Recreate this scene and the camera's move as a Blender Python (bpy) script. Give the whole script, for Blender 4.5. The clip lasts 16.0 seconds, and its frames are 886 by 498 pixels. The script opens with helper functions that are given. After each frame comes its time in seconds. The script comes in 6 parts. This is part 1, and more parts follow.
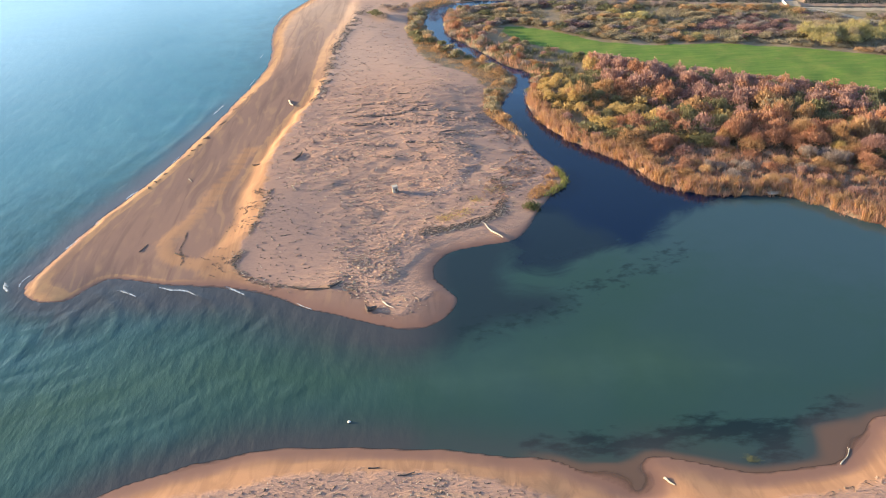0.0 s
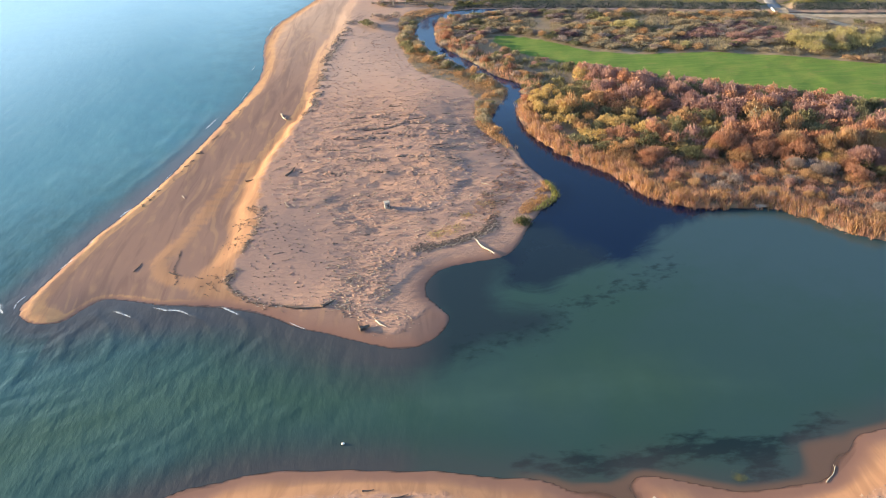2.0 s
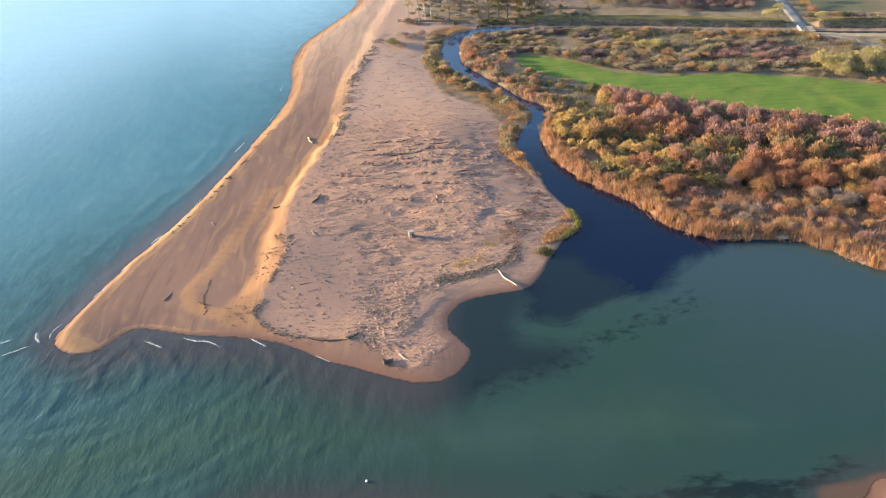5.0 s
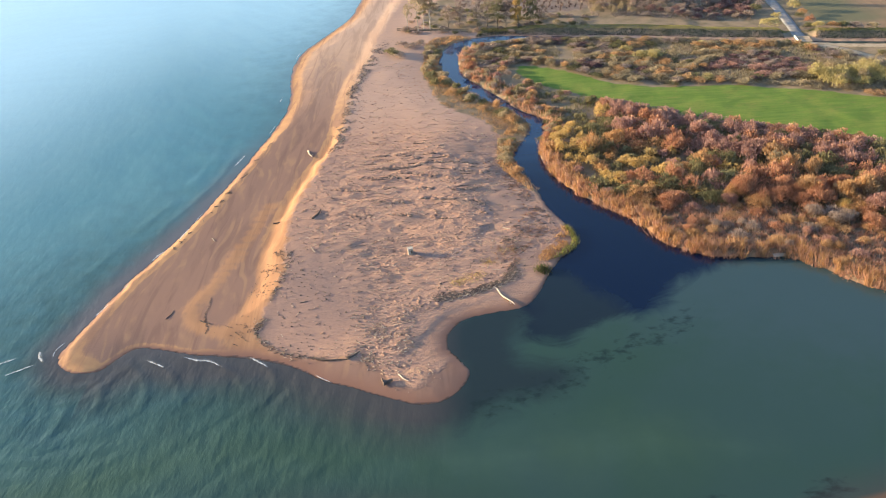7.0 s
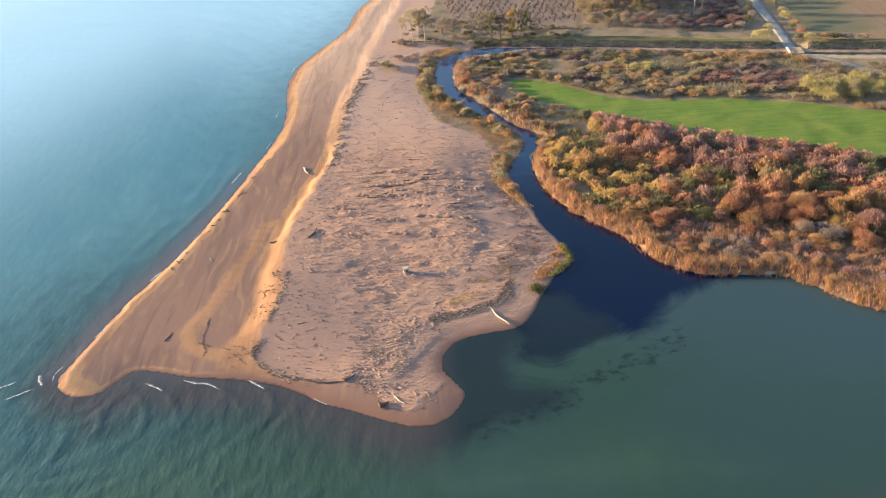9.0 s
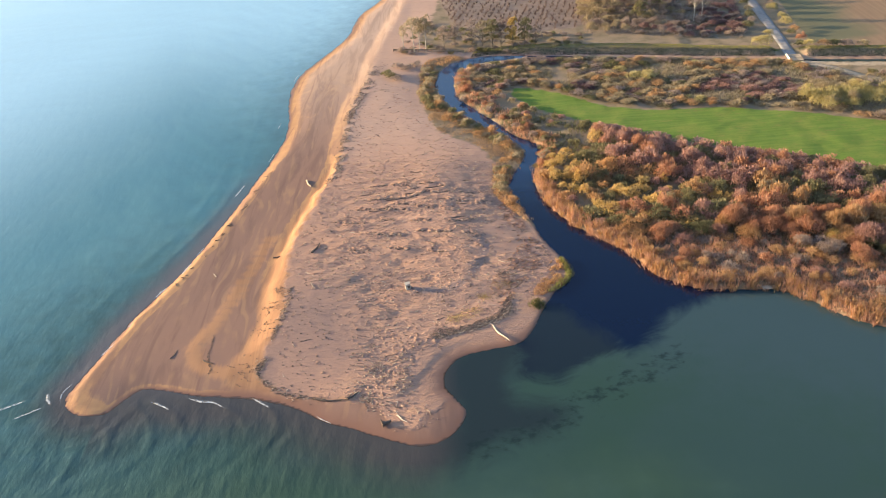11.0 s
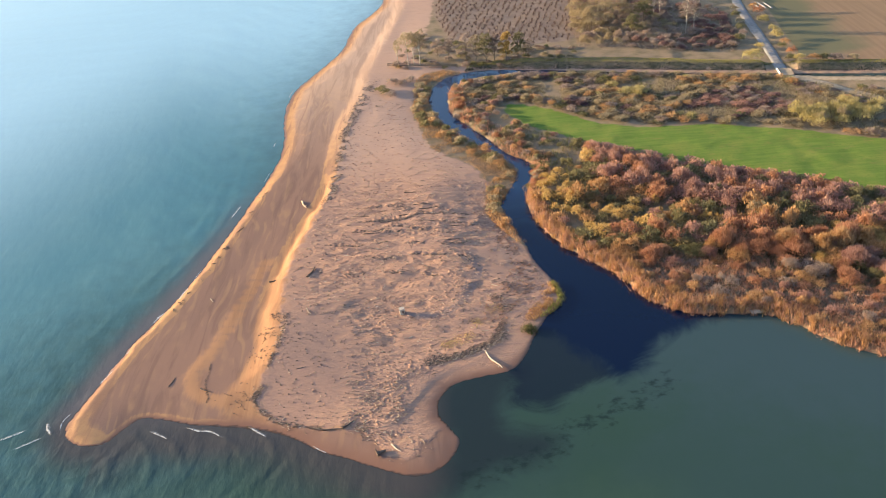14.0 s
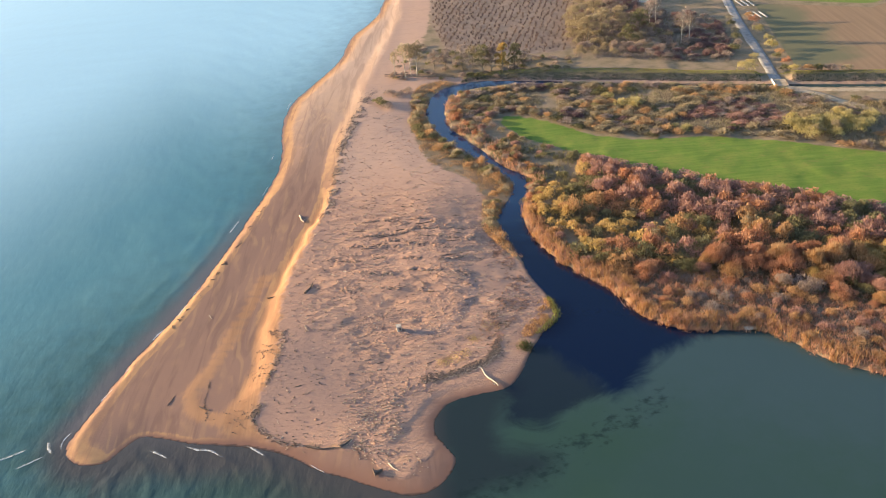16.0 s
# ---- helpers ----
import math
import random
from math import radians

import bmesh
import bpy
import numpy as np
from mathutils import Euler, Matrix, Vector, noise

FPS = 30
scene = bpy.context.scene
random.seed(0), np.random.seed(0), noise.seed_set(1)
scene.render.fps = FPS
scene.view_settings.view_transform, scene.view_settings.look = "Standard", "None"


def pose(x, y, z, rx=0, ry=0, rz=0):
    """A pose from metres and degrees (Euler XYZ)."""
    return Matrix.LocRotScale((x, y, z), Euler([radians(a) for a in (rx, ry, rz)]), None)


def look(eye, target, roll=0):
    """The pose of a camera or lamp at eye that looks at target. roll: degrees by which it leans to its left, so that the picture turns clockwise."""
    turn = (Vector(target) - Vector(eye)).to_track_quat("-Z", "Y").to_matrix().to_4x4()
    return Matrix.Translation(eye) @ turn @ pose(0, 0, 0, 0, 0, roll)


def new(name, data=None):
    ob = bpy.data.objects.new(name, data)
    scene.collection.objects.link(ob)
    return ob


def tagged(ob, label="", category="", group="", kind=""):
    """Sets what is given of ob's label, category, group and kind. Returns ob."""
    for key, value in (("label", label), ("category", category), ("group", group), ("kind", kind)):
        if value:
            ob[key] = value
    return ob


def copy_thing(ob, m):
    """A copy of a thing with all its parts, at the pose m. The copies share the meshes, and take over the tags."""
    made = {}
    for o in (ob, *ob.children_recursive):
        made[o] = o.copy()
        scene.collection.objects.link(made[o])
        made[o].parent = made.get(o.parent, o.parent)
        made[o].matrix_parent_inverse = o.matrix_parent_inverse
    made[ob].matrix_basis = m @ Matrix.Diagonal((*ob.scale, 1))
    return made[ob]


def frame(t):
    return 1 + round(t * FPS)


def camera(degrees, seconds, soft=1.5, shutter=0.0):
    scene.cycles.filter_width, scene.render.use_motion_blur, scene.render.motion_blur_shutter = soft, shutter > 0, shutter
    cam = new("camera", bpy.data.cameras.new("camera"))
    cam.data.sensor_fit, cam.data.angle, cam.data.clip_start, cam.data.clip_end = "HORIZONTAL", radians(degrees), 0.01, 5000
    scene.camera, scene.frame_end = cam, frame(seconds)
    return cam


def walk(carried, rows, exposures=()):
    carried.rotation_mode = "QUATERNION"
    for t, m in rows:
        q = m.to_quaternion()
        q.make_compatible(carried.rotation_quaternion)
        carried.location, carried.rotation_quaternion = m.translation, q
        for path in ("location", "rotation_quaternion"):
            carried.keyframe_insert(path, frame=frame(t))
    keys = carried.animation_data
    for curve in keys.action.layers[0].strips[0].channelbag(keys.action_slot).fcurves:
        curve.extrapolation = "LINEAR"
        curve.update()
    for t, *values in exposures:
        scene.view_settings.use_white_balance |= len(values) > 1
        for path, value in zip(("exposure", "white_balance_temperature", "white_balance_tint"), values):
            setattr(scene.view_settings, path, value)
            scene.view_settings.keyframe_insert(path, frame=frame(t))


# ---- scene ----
cam = camera(53.5, 16.0, soft=0.75)
PATH = [
    (0, (-0.503, 0.112, 78.792), (-0.519, 1.843, 77.79), -3.1),
    (0.5, (-0.215, 0.136, 79.054), (-0.227, 1.869, 78.055), -3.2),
    (1, (-0.107, 0.219, 80.153), (-0.11, 1.949, 79.149), -3.3),
    (1.5, (0.118, 0.406, 81.254), (0.115, 2.135, 80.248), -3.4),
    (2, (0.269, 0.524, 82.499), (0.264, 2.252, 81.492), -3.5),
    (2.5, (0.374, 0.608, 83.632), (0.358, 2.337, 82.627), -3.5),
    (3, (0.497, 0.741, 84.555), (0.464, 2.471, 83.552), -3.7),
    (3.5, (0.654, 0.894, 85.503), (0.608, 2.623, 84.499), -3.8),
    (4, (0.779, 1.077, 86.626), (0.723, 2.806, 85.623), -3.9),
    (6.5, (1.602, 1.814, 92.721), (1.536, 3.536, 91.706), -4.4),
    (7, (1.664, 2.031, 93.719), (1.6, 3.753, 92.704), -4.3),
    (7.5, (1.93, 2.093, 94.933), (1.864, 3.815, 93.917), -4.5),
    (8, (2.153, 2.259, 96.059), (2.088, 3.979, 95.042), -4.4),
    (8.5, (2.386, 2.375, 97.129), (2.323, 4.096, 96.113), -4.6),
    (9, (2.406, 2.527, 98.111), (2.348, 4.249, 97.095), -4.6),
    (11.5, (3.631, 3.237, 104.217), (3.561, 4.951, 103.188), -5.2),
    (12, (3.898, 3.487, 105.282), (3.827, 5.2, 104.252), -5.2),
    (12.5, (4.157, 3.662, 106.245), (4.089, 5.375, 105.214), -5.3),
    (13, (4.376, 3.784, 107.467), (4.313, 5.496, 106.435), -5.4),
    (13.5, (4.589, 3.946, 108.644), (4.525, 5.657, 107.61), -5.3),
    (14, (4.791, 4.167, 109.923), (4.728, 5.876, 108.886), -5.4),
    (14.5, (4.909, 4.463, 111.126), (4.846, 6.171, 110.087), -5.4),
    (15, (5.081, 4.531, 112.237), (5.016, 6.238, 111.197), -5.4),
    (15.5, (5.477, 4.675, 113.274), (5.413, 6.382, 112.234), -5.5),
    (16, (5.835, 4.688, 114.157), (5.773, 6.396, 113.118), -5.6),
]
walk(cam, [(t, look(eye, target, roll)) for t, eye, target, roll in PATH],
     exposures=[(0, 1.62, 5850, 8), (4, 1.61, 5980, 8.5), (9, 1.59, 6300, 11), (16, 1.55, 6500, 12.5)])

# ---- world, sun ----
SUN_AZ, SUN_EL = radians(-75.0), radians(10.2)      # from north, clockwise; above the horizon
world = bpy.data.worlds.new("world")
scene.world = world
world.use_nodes = True
wn = world.node_tree
sky = wn.nodes.new("ShaderNodeTexSky")
sky.sky_type = "NISHITA"
sky.sun_disc = False
sky.sun_elevation, sky.sun_rotation = SUN_EL, SUN_AZ % (2 * math.pi)
sky.air_density, sky.dust_density, sky.ozone_density = 1.0, 2.0, 2.0
wn.links.new(sky.outputs[0], wn.nodes["Background"].inputs[0])
wn.nodes["Background"].inputs[1].default_value = 0.15
sun_dir = Vector((math.sin(SUN_AZ) * math.cos(SUN_EL), math.cos(SUN_AZ) * math.cos(SUN_EL), math.sin(SUN_EL)))
sun_data = bpy.data.lights.new("sun", "SUN")
sun_data.energy, sun_data.angle, sun_data.color = 5.0, radians(0.6), (1.0, 0.735, 0.40)
sun = new("sun", sun_data)
sun.matrix_world = look(sun_dir * 900, (0, 0, 0))

rng = np.random.default_rng(7)


# ---- node helpers ----
class Mat:
    """A node material, with short ways to add nodes."""

    def __init__(self, name, rough=0.9, spec=0.3):
        self.m = bpy.data.materials.new(name)
        self.m.use_nodes = True
        self.t = self.m.node_tree
        self.b = self.t.nodes["Principled BSDF"]
        self.b.inputs["Roughness"].default_value = rough
        self.b.inputs["Specular IOR Level"].default_value = spec

    def put(self, socket, value):
        if isinstance(value, bpy.types.NodeSocket):
            self.t.links.new(value, socket)
        elif isinstance(value, tuple) and len(value) == 3 and socket.type == "RGBA":
            socket.default_value = (*value, 1)
        else:
            socket.default_value = value

    def set(self, name, value):
        self.put(self.b.inputs[name], value)

    def math(self, op, a, b=0.0, clamp=False):
        n = self.t.nodes.new("ShaderNodeMath")
        n.operation, n.use_clamp = op, clamp
        self.put(n.inputs[0], a), self.put(n.inputs[1], b)
        return n.outputs[0]

    def step(self, x, lo, hi, a=0.0, b=1.0):
        n = self.t.nodes.new("ShaderNodeMapRange")
        n.interpolation_type = "SMOOTHSTEP"
        for i, v in enumerate((x, lo, hi, a, b)):
            self.put(n.inputs[i], v)
        return n.outputs[0]

    def mix(self, f, a, b):
        n = self.t.nodes.new("ShaderNodeMix")
        n.data_type = "RGBA"
        self.put(n.inputs[0], f), self.put(n.inputs[6], a), self.put(n.inputs[7], b)
        return n.outputs[2]

    def where(self, scale=(1, 1, 1), rot=(0, 0, 0), source="Object"):
        c = self.t.nodes.new("ShaderNodeTexCoord")
        n = self.t.nodes.new("ShaderNodeMapping")
        self.t.links.new(c.outputs[source], n.inputs[0])
        n.inputs["Scale"].default_value, n.inputs["Rotation"].default_value = scale, rot
        return n.outputs[0]

    def noise(self, scale, vec=None, detail=4.0, rough=0.55, distort=0.0):
        n = self.t.nodes.new("ShaderNodeTexNoise")
        self.put(n.inputs["Vector"], vec if vec is not None else self.where())
        n.inputs["Scale"].default_value, n.inputs["Detail"].default_value = scale, detail
        n.inputs["Roughness"].default_value, n.inputs["Distortion"].default_value = rough, distort
        return n.outputs[0]

    def wave(self, scale, vec, distort=2.0, detail=2.0):
        n = self.t.nodes.new("ShaderNodeTexWave")
        self.put(n.inputs["Vector"], vec)
        for k, v in (("Scale", scale), ("Distortion", distort), ("Detail", detail)):
            n.inputs[k].default_value = v
        return n.outputs["Fac"]

    def attr(self, name):
        n = self.t.nodes.new("ShaderNodeAttribute")
        n.attribute_name = name
        return n.outputs["Fac"]

    def island(self):
        return self.t.nodes.new("ShaderNodeNewGeometry").outputs["Random Per Island"]

    def object_random(self):
        return self.t.nodes.new("ShaderNodeObjectInfo").outputs["Random"]

    def ramp(self, x, stops):
        n = self.t.nodes.new("ShaderNodeValToRGB")
        self.put(n.inputs[0], x)
        e = n.color_ramp.elements
        while len(e) < len(stops):
            e.new(0.5)
        for k, (p, c) in zip(e, stops):
            k.position, k.color = p, (*c, 1)
        return n.outputs[0]

    def bump(self, height, strength, distance):
        n = self.t.nodes.new("ShaderNodeBump")
        self.put(n.inputs["Strength"], strength)
        self.put(n.inputs["Distance"], distance)
        self.put(n.inputs["Height"], height)
        self.put(self.b.inputs["Normal"], n.outputs[0])


# ---- mesh helpers ----
def mesh_of(name, verts, faces, material=None, smooth=False):
    """A mesh from arrays; all faces have the same number of corners."""
    me = bpy.data.meshes.new(name)
    verts, faces = np.asarray(verts, np.float32), np.asarray(faces, np.int32)
    k = faces.shape[1]
    me.vertices.add(len(verts))
    me.vertices.foreach_set("co", verts.ravel())
    me.loops.add(faces.size)
    me.loops.foreach_set("vertex_index", faces.ravel())
    me.polygons.add(len(faces))
    me.polygons.foreach_set("loop_start", np.arange(0, faces.size, k, dtype=np.int32))
    me.polygons.foreach_set("loop_total", np.full(len(faces), k, np.int32))
    me.polygons.foreach_set("use_smooth", np.full(len(faces), smooth))
    me.update(calc_edges=True)
    if material:
        me.materials.append(material.m)
    return me


def part_mesh(name, me, parent=None, label=""):
    ob = new(name, me)
    if parent:
        ob.parent = parent
    return tagged(ob, label)


def part(name, bm, material, parent=None, label=""):
    me = bpy.data.meshes.new(name)
    bm.to_mesh(me)
    bm.free()
    me.materials.append(material.m)
    return part_mesh(name, me, parent, label)


def curve_through(points, steps=3, closed=False):
    """Points on a smooth line through the given ones."""
    p = np.asarray(points, float)
    q = np.vstack([p[-1:], p, p[:2]]) if closed else np.vstack([2 * p[:1] - p[1:2], p, 2 * p[-1:] - p[-2:-1]])
    out = []
    for i in range(1, len(q) - 2):
        a, b, c, d = q[i - 1:i + 3]
        for s in np.arange(steps) / steps:
            out.append(0.5 * (2 * b + (c - a) * s + (2 * a - 5 * b + 4 * c - d) * s ** 2 + (3 * b - a - 3 * c + d) * s ** 3))
    if not closed:
        out.append(q[-2])
    return np.array(out)


def inside(x, y, poly):
    """The distance to a closed line, positive within it."""
    x, y = np.asarray(x, np.float32), np.asarray(y, np.float32)
    best, odd = np.full(x.shape, 1e12, np.float32), np.zeros(x.shape, bool)
    ends = np.roll(poly, -1, axis=0)
    for (ax, ay), (bx, by) in zip(poly.astype(np.float32), ends.astype(np.float32)):
        ex, ey = bx - ax, by - ay
        rx, ry = x - ax, y - ay
        s = np.clip((rx * ex + ry * ey) / (ex * ex + ey * ey + 1e-9), 0, 1)
        best = np.minimum(best, (rx - s * ex) ** 2 + (ry - s * ey) ** 2)
        if ey:
            odd ^= ((ay > y) != (by > y)) & (rx < ry * ex / ey)
    return np.where(odd, 1, -1) * np.sqrt(best)


def smooth(x, lo, hi):
    s = np.clip((x - lo) / (hi - lo), 0, 1)
    return s * s * (3 - 2 * s)


def lattice(x, y, scale, seed=0):
    """Smooth random values about 0, between -1 and 1."""
    r = np.random.default_rng(seed).uniform(-1, 1, (64, 64))
    u, v = x / scale, y / scale
    i, j = np.floor(u).astype(int), np.floor(v).astype(int)
    f, g = u - i, v - j
    f, g = f * f * (3 - 2 * f), g * g * (3 - 2 * g)
    a, b, c, d = (r[(i + m) % 64, (j + n) % 64] for m, n in ((0, 0), (1, 0), (0, 1), (1, 1)))
    return (a * (1 - f) + b * f) * (1 - g) + (c * (1 - f) + d * f) * g


def rough(x, y, scale, seed=0, octaves=3):
    return sum(lattice(x, y, scale / 2 ** k, seed + k) / 2 ** k for k in range(octaves))


# ---- plan ----
SEA_SHORE = [(800, 3000), (200, 1200), (30, 700), (-10, 520), (-25, 424), (-28, 396), (-37, 369), (-40, 340), (-47, 318), (-53, 299), (-53.5, 277), (-50, 252),
             (-51, 235), (-54, 216), (-57, 199), (-60.4, 182), (-64.8, 166.5), (-69.4, 153.5), (-72.2, 140.5), (-74.2, 131.5), (-72.5, 127), (-68.5, 125)]
SOUTH_SHORE = [(-65, 126), (-62.3, 130.5), (-59, 132), (-49, 129), (-38, 127.2), (-31, 124.3), (-23, 119), (-14, 114.8), (-9, 112.6), (-5, 112.7), (-2, 115.2), (-0.2, 119),
               (-1.2, 122), (-3.8, 126), (-4, 130), (-2, 134), (1, 136), (6, 137), (10.5, 138.5), (13.5, 141.5), (15.5, 146)]
LEFT_BANK = [(17, 150), (20, 155.5), (23.7, 160.5), (22.3, 168), (19.5, 176), (18, 184), (15.2, 193), (13.2, 203), (14.3, 209), (17.5, 217), (18.6, 225), (15, 233.5),
             (8, 245), (1, 256), (-4, 268), (-6.2, 279), (-4.8, 291), (0, 301), (7, 305), (15, 306), (24, 304.3), (40, 300)]
DITCH = [(62, 293.5), (80, 288.5), (110, 281), (144, 273.5), (240, 254), (1000, 120), (4000, -250)]
RIGHT_BANK = [(44, 296.3), (33, 297.2), (20, 299.5), (11, 298), (4.5, 293), (1.3, 283), (2, 270), (6, 260), (13, 246), (18, 235.5), (23.5, 228.5), (24.3, 220.5),
              (20.8, 210), (21.3, 199), (25, 187.5), (31, 177), (36.8, 170), (42, 158.8), (49, 153), (57, 151.3), (64, 150.5), (69.5, 145.5), (75, 139), (83, 134)]
LAGOON_END = [(95, 128.5), (115, 119), (145, 110), (163, 102), (166, 96), (150, 93), (120, 95), (90, 95), (70, 91)]
NEAR_SHORE = [(56, 87.3), (53.2, 86.3), (51, 83.6), (48.5, 80.8), (45.5, 79), (41, 78.5), (35, 77.9), (29, 80), (24, 81.7), (22.4, 80.4), (22.6, 77.8), (20.6, 75.4), (17.8, 77.8), (14, 79.8),
              (10.5, 81.8), (4, 83), (-3, 84.5), (-11, 85.4), (-20, 86.1), (-27, 86), (-34, 84), (-40, 81.8), (-45, 79), (-56, 70), (-78, 50), (-110, 0),
              (-190, -200), (-700, -1500), (-1500, -4200)]

land_west = np.vstack([curve_through(SEA_SHORE + SOUTH_SHORE + LEFT_BANK + DITCH, 3), [(4200, 4200), (1200, 4200)]])
SOUTH_OF_DITCH = [(x - 0.8, y - 3.6) for x, y in DITCH[::-1]]
land_east = np.vstack([curve_through(SOUTH_OF_DITCH + RIGHT_BANK + LAGOON_END + NEAR_SHORE, 3), [(4200, -4200)]])
# the top of the sand spit, behind the scarp over the beach
PLATEAU = [(-8, 460), (-17, 389), (-27, 314), (-28, 287), (-31, 269), (-32, 252), (-32, 222), (-34, 208), (-36.2, 196), (-38.3, 182), (-38.6, 172), (-37.6, 160), (-36.6, 152),
           (-37.6, 144), (-39, 136.4), (-39.1, 132.6), (-36.8, 129.8), (-33.4, 127), (-28.5, 125), (-21, 123.6), (-15, 122.9), (-11.6, 125.6), (-7.4, 131.8), (-4.4, 136.6), (0, 139.4), (6, 142), (9.5, 145.5),
           (12, 151), (30, 156), (60, 200), (80, 300), (80, 460)]
plateau = curve_through(PLATEAU, 2, True)
# the near beach keeps a strip of smooth sand along the water
NEAR_TOP = [(-200, -60), (-60, 62), (-44, 74), (-30, 79.2), (-18, 81.2), (-6, 80.8), (3, 78.6), (9, 75.5), (16, 73), (28, 73), (40, 73.5), (52, 77), (62, 82),
            (80, 86), (120, 88), (170, 88), (300, -60)]
near_top = curve_through(NEAR_TOP, 2, True)
GREEN_FIELD = [(18.5, 266), (21, 271), (29, 267.5), (37, 260), (44, 252.5), (52, 247.5), (62, 244.5), (75, 244), (86, 240.5), (100, 235), (113, 228.5), (126, 222),
               (150, 210), (142, 188), (122, 189), (110, 195), (99, 200), (90, 205), (80, 211), (72, 216.5), (64, 220.5), (57, 226), (50, 229.5), (43, 236), (33, 245), (24, 254)]
field = curve_through(GREEN_FIELD, 2, True)
PLOUGHED = np.array([(121, 287), (146, 281), (240, 262), (420, 300), (400, 420), (260, 400), (172, 349), (143, 362), (131, 366)], float)
VINEYARD = np.array([(-4, 420), (-3, 372), (2, 341), (27, 327), (48, 327), (56, 345), (58, 400), (70, 470), (10, 500)], float)
FAR_GREEN = np.array([(134, 372), (174, 354), (262, 408), (420, 520), (200, 560), (140, 470)], float)
# grass and reeds between the sand and the stream
STREAM_EDGE = [(-10, 300), (-10.5, 286), (-10.7, 272), (-8.5, 260), (-7.5, 251), (-4.5, 241.5), (1, 234.5), (7, 228), (9.6, 219), (9.9, 211), (9, 202), (11.4, 194.5),
               (14.5, 188.6), (17.5, 183), (22, 184), (24, 205), (22, 232), (10, 255), (2, 268), (2, 285), (6, 305), (-4, 307.5)]
stream_edge = curve_through(STREAM_EDGE, 2, True)
NORTH_LAND = np.array([(-2, 420), (-5, 371), (-9, 345), (-12, 326), (-8, 315.5), (2, 312), (14, 309), (34, 303), (62, 295), (110, 282), (240, 256), (1000, 120), (4200, -250), (4200, 4200), (900, 3000), (60, 700), (0, 500)], float)


# how much the sand of the spit is trampled and strewn: smooth in the south-west corner, by the stream and in the north
SMOOTH_SAND = np.array([(-36, 130), (-35, 152), (-29, 158), (-24, 153), (-20.5, 142), (-20, 134), (-22, 127), (-30, 126)], float)
PALE_SAND = np.array([(5, 181), (10, 184), (16.5, 179), (18, 170), (9, 170.5), (6, 174)], float)


def trampled(x, y):
    calm = np.maximum(smooth(inside(x, y, SMOOTH_SAND) + 2.2 * rough(x, y, 6.0, 73), -6, 3.5), smooth(inside(x, y, PALE_SAND), -2, 1.5))
    west = smooth(x, -27, -36)
    return np.clip((1 - 0.85 * calm) * (1 - 0.45 * west) * (1 - 0.6 * smooth(y, 208, 232)), 0.1, 1)


